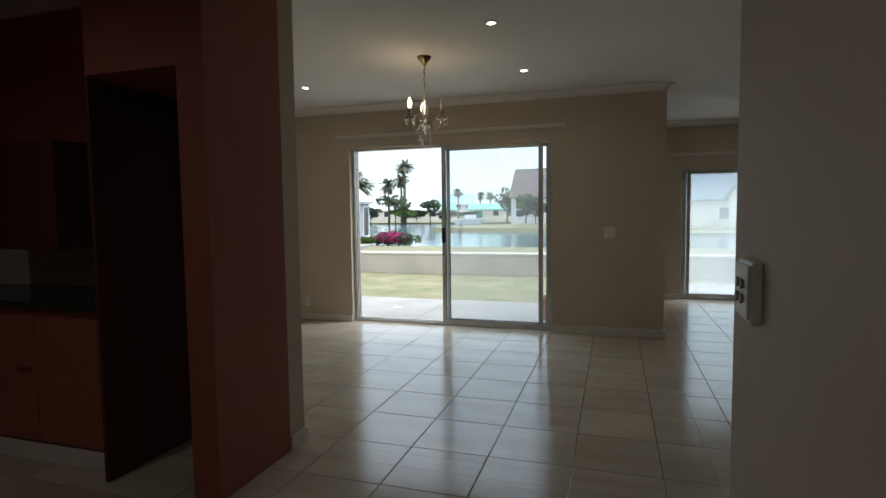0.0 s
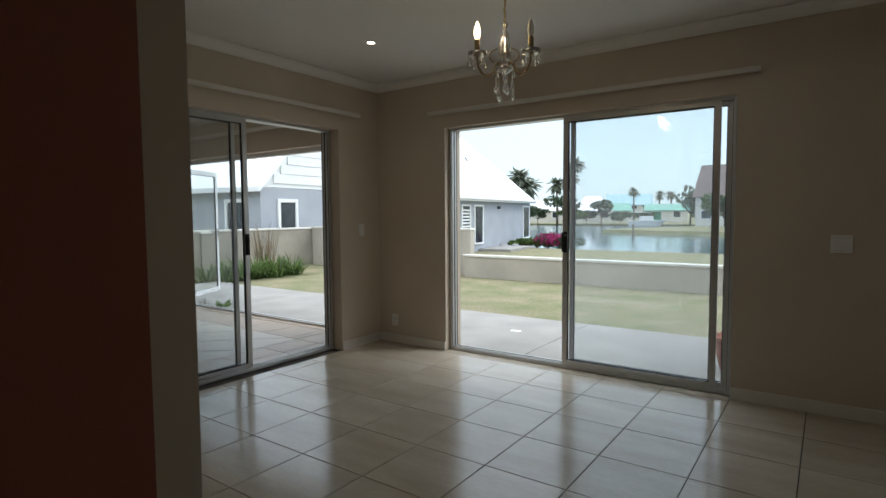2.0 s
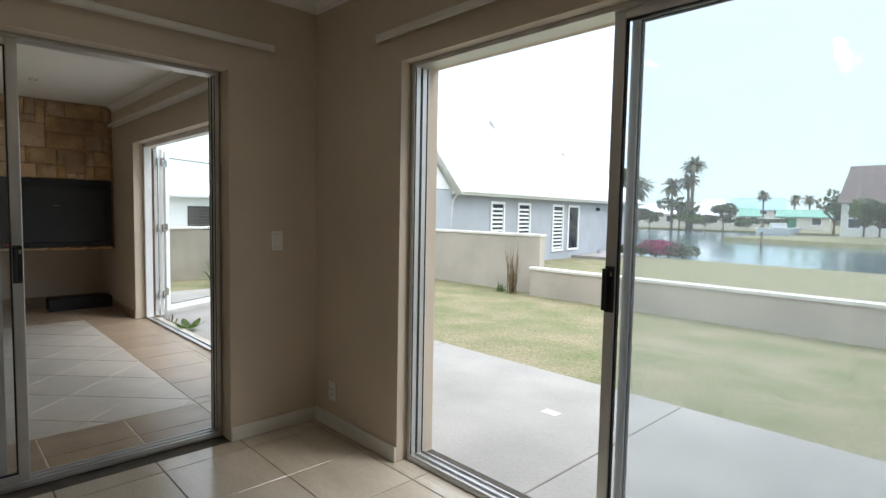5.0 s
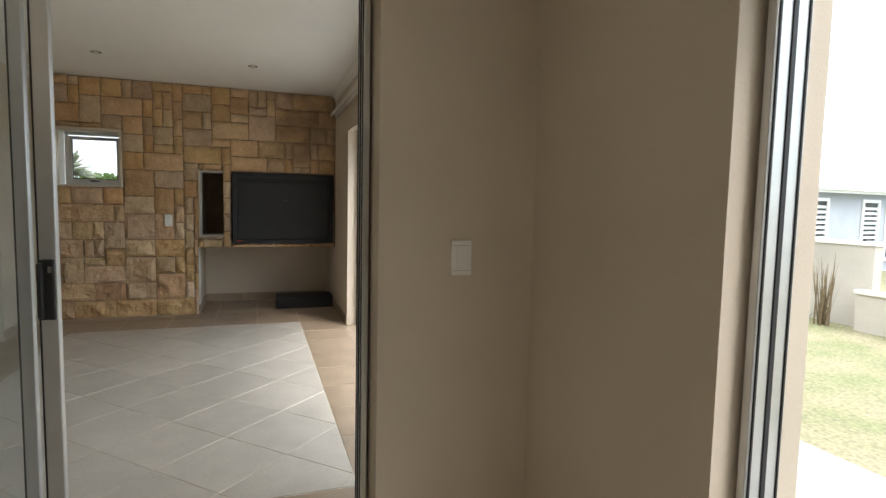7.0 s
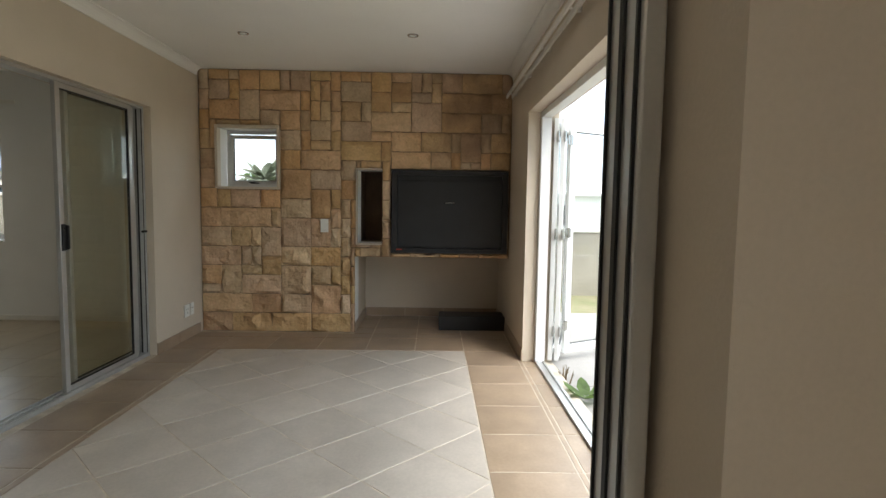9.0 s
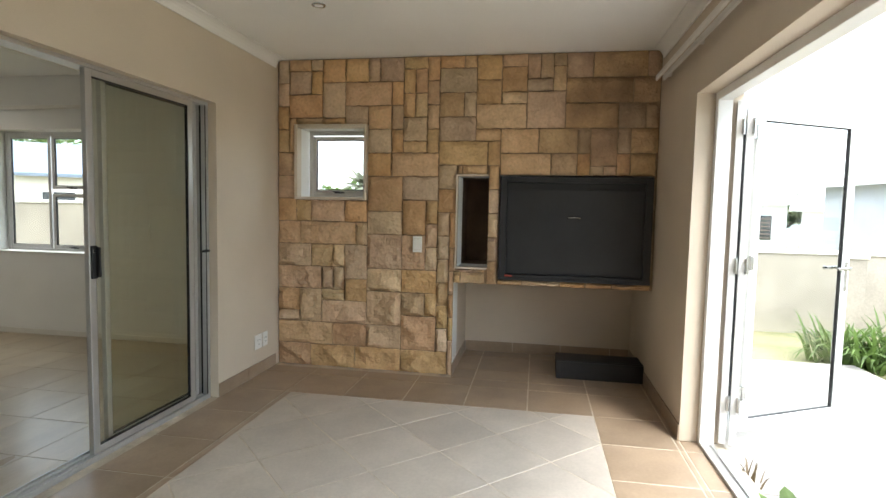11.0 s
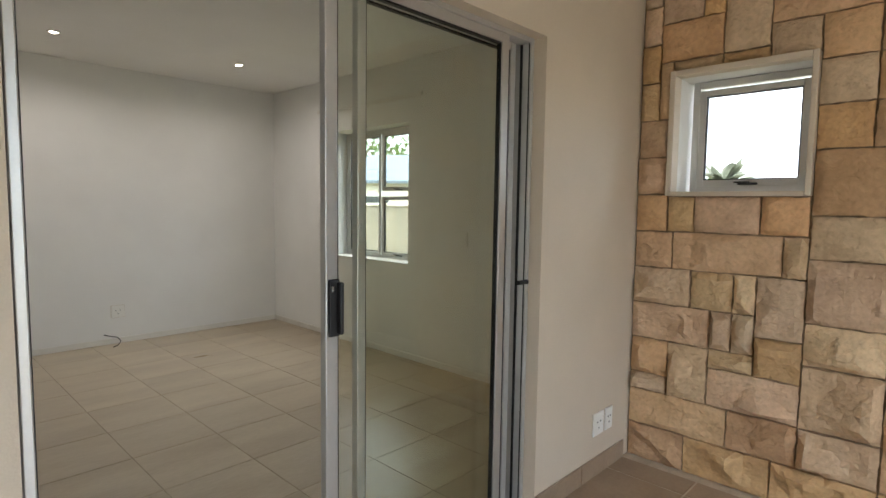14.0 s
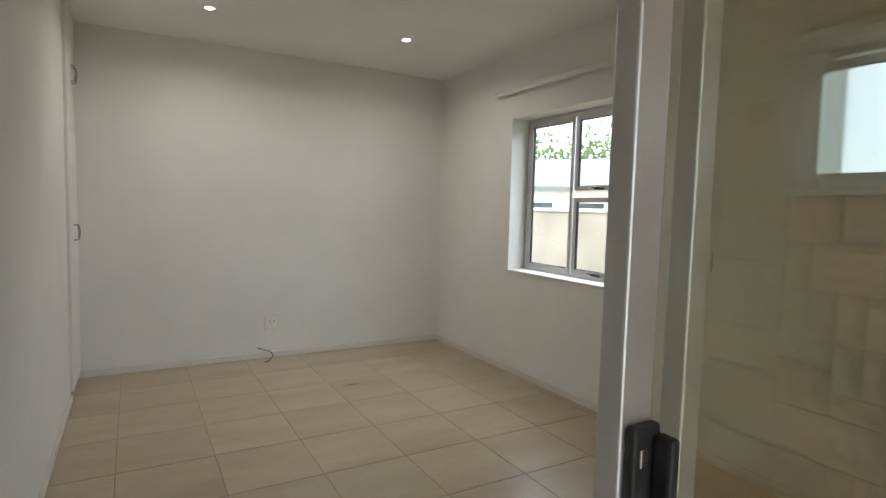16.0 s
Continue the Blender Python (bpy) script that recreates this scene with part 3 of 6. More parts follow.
def window(name, c, a0, a1, z0, z1, label, cols, glass, sash=None):
    """A casement set in a wall that runs along y. cols: the panes (a, a, z, z)."""
    root = thing(name, label, "window", (c, (a0 + a1) / 2, z0), kind="structure")
    inv = Matrix.Translation(root.location).inverted()
    bm = bmesh.new()
    w, d = 0.035, 0.025
    abox(bm, "y", a0, a0 + w, c - d, c + d, z0, z1)
    abox(bm, "y", a1 - w, a1, c - d, c + d, z0, z1)
    abox(bm, "y", a0 + w, a1 - w, c - d, c + d, z0, z0 + w)
    abox(bm, "y", a0 + w, a1 - w, c - d, c + d, z1 - w, z1)
    part("window_frame", bm, ALU, root, "silver aluminium window frame").matrix_parent_inverse = inv
    for i0, i1, k0, k1, opens in cols:
        leaf = framed_pane(root, "sash", "y", i0, i1, c + 0.008, k0, k1, 0.032, 0.032, 0.03, ALU, glass)
        leaf.matrix_parent_inverse = inv
        if opens:
            m = (i0 + i1) / 2
            bm = boxes((c + 0.024, c + 0.036, m - 0.045, m + 0.045, k0 + 0.004, k0 + 0.016), (c + 0.036, c + 0.05, m - 0.012, m + 0.012, k0 + 0.006, k0 + 0.022), (c + 0.04, c + 0.05, m - 0.06, m + 0.012, k0 + 0.014, k0 + 0.022), bevel=0.002)
            part("window_stay", bm, GASKET, leaf, "black window fastener")
    return root


window("window_1", SX - 0.17, WIN_S[0] + 0.02, WIN_S[1] - 0.002, WIN_S[2] + 0.002, WIN_S[3] - 0.002, "small square aluminium window in the stone wall", [(3.073, 3.571, 1.512, 2.013, True)], GLASS)
solid("window_trim", boxes((SX - 0.02, SX + 0.062, WIN_S[0] - 0.028, WIN_S[0] + 0.001, WIN_S[2] - 0.02, WIN_S[3] + 0.03), (SX - 0.02, SX + 0.062, WIN_S[1] - 0.001, WIN_S[1] + 0.022, WIN_S[2] - 0.02, WIN_S[3] + 0.03),
                           (SX - 0.02, SX + 0.062, WIN_S[0] + 0.001, WIN_S[1] - 0.001, WIN_S[3], WIN_S[3] + 0.03), (SX - 0.02, SX + 0.066, WIN_S[0] + 0.001, WIN_S[1] - 0.001, WIN_S[2] - 0.022, WIN_S[2] + 0.001), bevel=0.004), BEIGE, "cream plaster surround of the small window", "trim", kind="structure")
window("window_2", -9.635, -0.595, 0.54, 0.86, 2.12, "two-light aluminium bedroom window", [(-0.56, -0.037, 0.895, 2.085, False), (-0.021, 0.505, 1.525, 2.085, True), (-0.021, 0.505, 0.895, 1.475, True)], GLASS)
part_sill = solid("window_sill", boxes((-9.605, BX + 0.015, -0.599, 0.544, 0.856, 0.87), bevel=0.004), WHITE_WALL, "white plastered bedroom window sill", "sill", kind="structure")


# ---- trim ----
def skirting(name, runs, material, h, d, label):
    """runs: (axis, a0, a1, c, side)."""
    bm = bmesh.new()
    for axis, a0, a1, c, side in runs:
        abox(bm, axis, a0, a1, min(c, c + side * d), max(c, c + side * d), 0.0005, h, 0.004)
    return solid(name, bm, material, label, "skirting", kind="structure")


skirting("baseboard_dining", [("x", WX + 0.018, DA[0], NY, -1), ("x", DA[1], EX + 0.016, NY, -1), ("y", 2.671, DB[0], WX, 1), ("y", DB[1], NY, WX, 1), ("x", WX, -1.695, 2.655, 1), ("y", 2.51, 2.671, -1.695, 1), ("y", NY, LY - 0.02, EX, 1), ("x", EX + 0.02, DD[0], LY, -1), ("x", DD[1], 9.4, LY, -1), ("y", 1.45, LY - 0.02, 9.4, -1), ("y", -3.2, 1.466, 0.35, -1)], TRIM, 0.085, 0.016, "cream painted timber skirting boards")
skirting("baseboard_bedroom", [("x", BX, -6.33, BY, 1), ("y", BY + 0.02, 2.55, BX, 1), ("y", -1.22, 2.55, -6.315, -1), ("x", BX + 0.02, DC[0], 2.578, -1)], TRIM, 0.055, 0.012, "low white bedroom skirting")


def cornice(name, runs, label, h=0.075, top=H):
    """A cove between wall and ceiling: runs (axis, a0, a1, c, side)."""
    bm = bmesh.new()
    prof = [(0, 0), (0, -h), (0.010, -h)] + [(0.010 + (h - 0.010) * (1 - math.cos(k * math.pi / 10)), -h + (h - 0.010) * math.sin(k * math.pi / 10)) for k in range(1, 6)] + [(h, 0)]
    for axis, a0, a1, c, side in runs:
        rows = []
        for a in (a0, a1):
            rows.append([bm.verts.new(oriented(axis, a, c + side * p, top + q - 0.0005)) for p, q in prof])
        for k in range(len(prof)):
            j = (k + 1) % len(prof)
            bm.faces.new((rows[0][k], rows[0][j], rows[1][j], rows[1][k]))
        bm.faces.new(rows[0])
        bm.faces.new(list(reversed(rows[1])))
    bmesh.ops.recalc_face_normals(bm, faces=bm.faces)
    return solid(name, bm, CEIL, label, "cornice", kind="structure")


cornice("cornice_dining", [("x", WX, EX, NY, -1), ("y", 2.655, NY, WX, 1), ("x", WX, -1.695, 2.655, 1), ("y", NY, LY, EX, 1), ("x", EX, 9.4, LY, -1), ("y", 1.45, LY, 9.4, -1)], "white coved cornice of the dining room")
cornice("cornice_braai", [("x", SX + 0.06, WO, NY, -1), ("x", SX + 0.06, WO, SY, 1), ("y", SY, NY, WO, -1)], "white coved cornice of the braai room", top=HR)


def curtain_rail(axis, a0, a1, c, side, z, label, double=False):
    root = thing("curtain_rail", label, "curtain rail", oriented(axis, (a0 + a1) / 2, c + side * 0.04, z), group="curtain rails")
    half = (a1 - a0) / 2
    for k, off in enumerate((0.0, side * 0.05) if double else (0.0,)):
        bm = bmesh.new()
        abox(bm, axis, -half, half, off - 0.008, off + 0.008, -0.016, 0.016, 0.004)
        abox(bm, axis, -half, half, off - 0.003, off + 0.003, -0.022, -0.016, 0.0)
        part("rail", bm, TRIM, root)
    n = max(2, int(half * 2 / 0.7))
    for k in range(n + 1):
        a = -half + 0.06 + (2 * half - 0.12) * k / n
        bm = bmesh.new()
        abox(bm, axis, a - 0.012, a + 0.012, *sorted((-side * 0.039, -side * 0.009)), -0.006, 0.022, 0.002)
        if double:
            abox(bm, axis, a - 0.012, a + 0.012, *sorted((side * 0.009, side * 0.041)), 0.008, 0.016, 0.002)
        part("bracket", bm, TRIM, root)
    return root


curtain_rail("x", -3.217, -0.465, NY, -1, 2.268, "long cream curtain rail above the patio door")
curtain_rail("y", 2.95, 5.653, WX, 1, 2.285, "long cream curtain rail above the braai room door")
curtain_rail("x", 0.83, 2.95, LY, -1, 2.15, "cream curtain rail above the living room door")
curtain_rail("x", -8.80, -4.18, NY, -1, 2.37, "double cream curtain rail above the folding door", True)
curtain_rail("y", -0.82, 0.75, BX, 1, 2.34, "thin white curtain rail above the bedroom window")


# ---- lamps in the ceilings ----
BULB = emitter("lit_downlight", (1.0, 0.9, 0.72), 9.0)
UNLIT = mat("unlit_lens", (0.72, 0.71, 0.68), 0.3, vary=0.03, bump=0.0)


def downlight(x, y, lit, z=H, watts=2.5):
    root = thing("downlight", ("lit" if lit else "unlit") + " round recessed ceiling downlight", "downlight", (x, y, z), group="ceiling downlights")
    bm = bmesh.new()
    lathe(bm, [(0.030, -0.001), (0.044, -0.001), (0.044, -0.004), (0.040, -0.008), (0.032, -0.008), (0.030, -0.003)], seg=20)
    part("rim", bm, TRIM if lit else CHROME, root, smooth=False)
    bm = bmesh.new()
    lathe(bm, [(0.029, -0.004), (0.026, -0.0055), (0.001, -0.007)], seg=16)
    part("lens", bm, BULB if lit else UNLIT, root)
    if lit:
        lamp = new("glow", bpy.data.lights.new("downlight_glow", "AREA"))
        lamp.data.shape, lamp.data.size = "DISK", 0.05
        lamp.data.energy, lamp.data.color = watts, (1.0, 0.93, 0.85)
        lamp.data.spread = math.radians(160)
        lamp.location = (0, 0, -0.012)
        lamp.parent = root


# the two at y < 2.0 are unseen, added to brighten kitchen and passage
for x, y, lit in ((-0.76, 3.63, True), (-0.746, 4.96, True), (-2.97, 4.87, True), (-3.0, 3.55, True), (1.55, 7.45, True), (1.6, 4.95, True), (4.2, 4.95, True), (4.2, 7.57, True), (8.6, 6.3, True), (8.6, 6.8, True), (8.6, 7.3, True), (8.6, 7.8, True), (-2.6, 0.6, True), (-0.8, -0.6, True), (-7.89, 3.675, False), (-7.86, 5.0, False), (-5.6, 3.70, False), (-5.6, 4.98, False)):
    downlight(x, y, lit, H if lit else HR, watts=1.5 if y < 2.0 else 0.45)
for x, y in ((-7.156, -0.927), (-8.546, -0.794)):
    downlight(x, y, True, HB, 1.6)


# ---- chandelier ----
BRASS = mat("tarnished_brass", (0.42, 0.31, 0.16), 0.35, metal=0.9, vary=0.15, scale=30, fine=200, bump=0.01)
CRYSTAL = bpy.data.materials.new("cut_crystal")
CRYSTAL.use_nodes = True
_c = CRYSTAL.node_tree.nodes["Principled BSDF"]
_c.inputs["Base Color"].default_value = (0.93, 0.90, 0.86, 1)
_c.inputs["Roughness"].default_value, _c.inputs["IOR"].default_value, _c.inputs["Transmission Weight"].default_value = 0.06, 1.5, 0.85
CANDLE = emitter("lit_candle_bulb", (1.0, 0.80, 0.50), 4.0)
DEAD_BULB = mat("frosted_bulb", (0.8, 0.76, 0.68), 0.3, vary=0.03, bump=0)
CX, CY = -1.465, 4.249


def chandelier():
    root = thing("chandelier", "three-arm crystal chandelier with lit candle bulbs hanging from the ceiling", "chandelier", (CX, CY, H))
    bm = bmesh.new()
    lathe(bm, [(0.002, -0.075), (0.012, -0.07), (0.022, -0.05), (0.045, -0.03), (0.058, -0.012), (0.060, -0.001), (0.0, -0.001)], seg=18)
    part("ceiling_rose", bm, BRASS, root, "ornate brass ceiling rose", True)
    bm = bmesh.new()
    tube(bm, [(0.004 * math.sin(k * 1.7), 0.004 * math.cos(k * 1.3), -0.07 - 0.27 * k / 14) for k in range(15)], 0.006, 6)
    part("cord", bm, BRASS, root, "twisted cord and chain")
    bm = bmesh.new()
    lathe(bm, [(0.004, -0.33), (0.018, -0.345), (0.010, -0.37), (0.022, -0.40), (0.030, -0.45), (0.034, -0.49), (0.024, -0.53), (0.012, -0.545), (0.030, -0.555), (0.048, -0.572), (0.030, -0.585), (0.012, -0.60), (0.016, -0.62), (0.004, -0.64)], seg=16)
    part("centre_column", bm, CRYSTAL, root, "turned crystal centre column", True)
    bm = bmesh.new()
    lathe(bm, [(0.008, -0.54), (0.02, -0.548), (0.008, -0.556)], seg=12)
    part("collar", bm, BRASS, root, "brass collar")
    for k in range(3):
        th = radians(-4 + 120 * k)
        c, s = math.cos(th), math.sin(th)
        prof = [(0.02, -0.56), (0.04, -0.54), (0.055, -0.56), (0.068, -0.595), (0.095, -0.615), (0.132, -0.60), (0.152, -0.565), (0.155, -0.53)]
        bm = bmesh.new()
        tube(bm, [(r * c, r * s, z) for r, z in prof], 0.0065, 8)
        tube(bm, [((0.04 + 0.05 * math.sin(j * 0.45)) * c, (0.04 + 0.05 * math.sin(j * 0.45)) * s, -0.47 - 0.012 * j) for j in range(7)], 0.0035, 6)
        arm = part("arm", bm, BRASS, root, "curved brass arm", True)
        x, y = 0.155 * c, 0.155 * s
        bm = bmesh.new()
        lathe(bm, [(0.006, -0.535), (0.03, -0.528), (0.046, -0.512), (0.049, -0.500), (0.044, -0.500), (0.03, -0.518), (0.006, -0.522)], (x, y, 0), 14)
        part("drip_cup", bm, CRYSTAL, arm, "scalloped glass drip cup", True)
        bm = bmesh.new()
        lathe(bm, [(0.014, -0.522), (0.014, -0.44), (0.011, -0.436)], (x, y, 0), 12)
        part("candle_sleeve", bm, BRASS, arm, "brass candle sleeve", True)
        bm = bmesh.new()
        lathe(bm, [(0.009, -0.437), (0.015, -0.420), (0.018, -0.400), (0.014, -0.375), (0.006, -0.353), (0.001, -0.345)], (x, y, 0), 14)
        part("bulb", bm, DEAD_BULB if k == 0 else CANDLE, arm, "unlit candle bulb" if k == 0 else "glowing candle bulb", True)
        if k:
            lamp = new("glow", bpy.data.lights.new("candle_glow", "POINT"))
            lamp.data.energy, lamp.data.color, lamp.data.shadow_soft_size = 0.5, (1.0, 0.72, 0.42), 0.02
            lamp.location = (x, y, -0.335)
            lamp.parent = root
        for j in range(4):
            ph = th + radians(90 * j)
            px, py = x + 0.045 * math.cos(ph), y + 0.045 * math.sin(ph)
            bm = bmesh.new()
            lathe(bm, [(0.001, -0.512), (0.005, -0.522), (0.001, -0.532), (0.002, -0.54), (0.008, -0.556), (0.009, -0.566), (0.001, -0.578)], (px, py, 0), 8)
            part("crystal_drop", bm, CRYSTAL, arm)
    for j in range(7):
        ph = radians(51.4 * j)
        r = 0.0 if j == 6 else 0.045
        z = -0.62 - (0.06 if j % 2 else 0.02)
        bm = bmesh.new()
        lathe(bm, [(0.001, 0.07), (0.002, 0.035), (0.005, 0.025), (0.001, 0.015), (0.005, 0.0), (0.012, -0.025), (0.014, -0.038), (0.008, -0.05), (0.001, -0.055)], (r * math.cos(ph), r * math.sin(ph), z), 10)
        part("pendant_drop", bm, CRYSTAL, root, "pear-shaped crystal drop")
    return root


chandelier()


# ---- switches and sockets ----
def wall_plate(axis, a, c, side, z, w, h, kind, label, category, thick=0.010):
    root = thing("wall_switch" if kind == "switch" else "wall_socket", label, category, oriented(axis, a, c, z), group="switches and sockets")
    bm = bmesh.new()
    abox(bm, axis, -w / 2, w / 2, *sorted((side * 0.0005, side * thick)), -h / 2, h / 2, 0.003)
    part("plate", bm, PLASTIC, root)
    # grey rim drawn in place of the plate's shadow line on the wall
    bm = bmesh.new()
    abox(bm, axis, -w / 2 - 0.003, w / 2 + 0.003, *sorted((side * 0.0005, side * 0.0025)), -h / 2 - 0.003, h / 2 + 0.003, 0)
    part("surround", bm, GROUT, root, "thin grey rim for the shadow round the plate")
    if kind == "switch":
        bm = bmesh.new()
        abox(bm, axis, -w * 0.28, w * 0.28, *sorted((side * thick, side * (thick + 0.004))), -h * 0.30, h * 0.30, 0.0015)
        part("rocker", bm, PLASTIC, root)
        for s in (1, -1):
            bm = bmesh.new()
            abox(bm, axis, -w * 0.42, w * 0.42, *sorted((side * thick, side * (thick + 0.0006))), s * h * 0.36 - 0.0012, s * h * 0.36 + 0.0012, 0)
            part("groove", bm, GROUT, root)
    else:
        for k, (da, dz) in enumerate(((-0.16, 0.10), (0.16, 0.10), (0, -0.18))):
            bm = bmesh.new()
            ry = (90, 0) if axis == "x" else (0, 90)
            bmesh.ops.create_cone(bm, cap_ends=True, segments=10, radius1=0.0045, radius2=0.0045, depth=0.0012, matrix=Matrix.Translation(oriented(axis, da * w, side * (thick + 0.0006), dz * h)) @ pose(0, 0, 0, ry[0], ry[1], 0))
            part("pin_hole", bm, GASKET, root, "dark socket hole")
        bm = bmesh.new()
        abox(bm, axis, w * 0.25, w * 0.36, *sorted((side * thick, side * (thick + 0.003))), h * 0.22, h * 0.34, 0.001)
        part("rocker", bm, PLASTIC, root)
    return root


wall_plate("x", 0.002, NY, -1, 1.111, 0.115, 0.115, "switch", "square cream light switch on the beige dining wall", "switch")
wall_plate("y", 5.685, WX, 1, 1.165, 0.072, 0.118, "switch", "upright cream light switch beside the sliding door", "switch")
wall_plate("x", -3.685, NY, -1, 0.234, 0.075, 0.118, "socket", "cream wall socket low on the dining room wall", "socket")
wall_plate("y", 4.078, SX + 0.050, 1, 1.10, 0.075, 0.13, "switch", "white light switch set into the stone wall", "switch", 0.014)
wall_plate("x", -8.812, SY, 1, 0.276, 0.075, 0.118, "socket", "white wall socket beside the stone wall", "socket")
wall_plate("x", -8.70, SY, 1, 0.276, 0.105, 0.118, "socket", "wider white wall socket beside the stone wall", "socket")
wall_plate("x", -7.757, BY, 1, 0.315, 0.115, 0.115, "socket", "white double socket on the bedroom back wall", "socket")
wall_plate("y", 1.22, BX, 1, 1.12, 0.072, 0.118, "switch", "white light switch on the bedroom side wall", "switch")
# control box with four round buttons on the passage wall
ctrl = thing("wall_control", "square cream wall box with four round grey buttons", "wall control", (0.35, 1.235, 1.17))
part("back_box", boxes((-0.022, -0.0005, -0.066, 0.066, -0.066, 0.066), bevel=0.004), PLASTIC, ctrl)
part("face_plate", boxes((-0.029, -0.022, -0.058, 0.058, -0.058, 0.058), bevel=0.003), PLASTIC, ctrl)
for dy in (-0.02, 0.02):
    for dz in (-0.016, 0.016):
        bm = bmesh.new()
        bmesh.ops.create_cone(bm, cap_ends=True, segments=14, radius1=0.012, radius2=0.010, depth=0.006, matrix=pose(-0.032, dy, dz, 0, 90, 0))
        part("button", bm, mat("grey_button", (0.25, 0.25, 0.24), 0.5) if "grey_button" not in MATS else MATS["grey_button"], ctrl, "round grey button")

# loose cable end under the bedroom socket
bm = bmesh.new()
tube(bm, [(-7.63, BY + 0.015, 0.10), (-7.67, BY + 0.06, 0.09), (-7.73, BY + 0.07, 0.075), (-7.75, BY + 0.10, 0.04), (-7.71, BY + 0.14, 0.012), (-7.67, BY + 0.16, 0.006)], 0.0045, 6)
solid("loose_cable", bm, GASKET, "short black loose cable lying under the socket", "cable")

# ---- built-in bedroom cupboard ----
cup = thing("built_in_cupboard", "white built-in bedroom cupboard with closed doors", "cupboard", (-6.335, BY + 0.29, 0))
part("carcass", boxes((0.022, 0.60, -0.295, 0.295, 0.06, HB - 0.001), bevel=0.002), WHITE_WALL, cup)
part("plinth", boxes((0.04, 0.60, -0.295, 0.295, 0.0, 0.06)), WHITE_WALL, cup)
for z0, z1 in ((0.07, 1.83), (1.84, HB - 0.01)):
    for y0, y1 in ((-0.292, -0.002), (0.002, 0.292)):
        d = part("cupboard_door", boxes((-0.0, 0.02, y0, y1, z0, z1), bevel=0.003), WHITE_WALL, cup)
        yh, zh = (y1 - 0.04 if y0 < 0 else y0 + 0.04), (1.13 if z0 < 1 else 2.22)
        bm = bmesh.new()
        tube(bm, [(-0.001, yh, zh - 0.055), (-0.025, yh, zh - 0.05), (-0.032, yh, zh), (-0.025, yh, zh + 0.05), (-0.001, yh, zh + 0.055)], 0.005, 8)
        part("handle", bm, CHROME, d, "curved steel handle", True)

# ---- kitchen seen in the dark ----
KDARK = mat("dark_mahogany_veneer", (0.10, 0.035, 0.022), 0.45, vary=0.2, scale=4, fine=50, bump=0.02, stretch=(1, 1, 0.2))
GRANITE = mat("dark_green_granite", (0.035, 0.055, 0.045), 0.2, vary=0.4, scale=60, fine=200, bump=0.0)
SPLASH = mat("pale_splash_tile", (0.45, 0.46, 0.43), 0.3, vary=0.06, scale=3, fine=50, bump=0.01)
base = thing("kitchen_base_unit", "dark red kitchen base unit with pale plinth", "cabinet", (-3.245, 2.26, 0))
part("carcass", boxes((-0.835, 0.86, -0.23, 0.248, 0.10, 0.86), bevel=0.002), KDARK, base)
part("plinth", boxes((-0.835, 0.86, -0.245, -0.20, 0.0, 0.10), bevel=0.002), TRIM, base, "pale plinth board")
for k in range(3):
    x0 = -0.835 + k * 0.565
    d = part("cabinet_door", boxes((x0 + 0.003, x0 + 0.561, -0.25, -0.231, 0.115, 0.855), bevel=0.004), RED, base, "terracotta red door")
    part("handle", boxes((x0 + 0.44, x0 + 0.54, -0.268, -0.252, 0.52, 0.53), bevel=0.002), CHROME, d)
solid("worktop", boxes((-4.085, -2.38, 1.97, 2.508, 0.862, 0.90), bevel=0.006), GRANITE, "dark green granite worktop on the base unit", "worktop")
solid("splashback", boxes((-4.085, -2.385, 2.497, 2.5085, 0.901, 1.45)), SPLASH, "pale grey tiled splashback above the worktop", "splashback")
upper = thing("wall_cabinet", "dark wooden kitchen wall cabinet", "cabinet", (-3.05, 2.33, 1.38))
part("carcass", boxes((-0.42, 0.12, -0.15, 0.168, -0.22, 0.40), bevel=0.002), KDARK, upper)
part("cabinet_door", boxes((-0.418, 0.118, -0.17, -0.151, -0.218, 0.398), bevel=0.003), KDARK, upper)
tall = thing("tall_cabinet_side", "tall dark wooden panel beside the fridge space", "cabinet", (-2.375, 2.2, 0))
part("side_panel", boxes((-0.025, 0.0, -0.27, 0.308, 0.0, 2.02), bevel=0.002), KDARK, tall)
solid("wall_bulkhead", boxes((-2.40, -1.847, 1.94, 2.509, 2.03, H - 0.001)), RED, "terracotta painted bulkhead over the fridge space", "wall", kind="structure")
solid("wall_fridge_back", boxes((-2.373, -1.847, 2.495, 2.5085, 0.0, 2.03)), WHITE_WALL, "pale wall behind the empty fridge space", "wall", kind="structure")

# ---- braai ----
braai = thing("built_in_braai", "black steel built-in braai with its front closed", "braai", (SX + 0.01, (FIRE[0] + FIRE[1]) / 2, FIRE[2]))
W2 = (FIRE[1] - FIRE[0]) / 2 - 0.012
hh = FIRE[3] - FIRE[2] - 0.012
part("fire_box", boxes((-0.62, -0.02, -W2, W2, 0.004, hh)), BLACK, braai)
fr = boxes((-0.02, 0.055, -W2, -W2 + 0.055, 0.004, hh), (-0.02, 0.055, W2 - 0.055, W2, 0.004, hh), (-0.02, 0.055, -W2 + 0.055, W2 - 0.055, hh - 0.045, hh), (-0.02, 0.055, -W2 + 0.055, W2 - 0.055, 0.004, 0.05), bevel=0.003)
part("front_frame", fr, BLACK, braai, "black steel front frame")
shutter = part("shutter", boxes((-0.012, 0.012, -W2 + 0.056, W2 - 0.056, 0.05, hh - 0.10), bevel=0.003), BLACK, braai, "matt black sliding shutter")
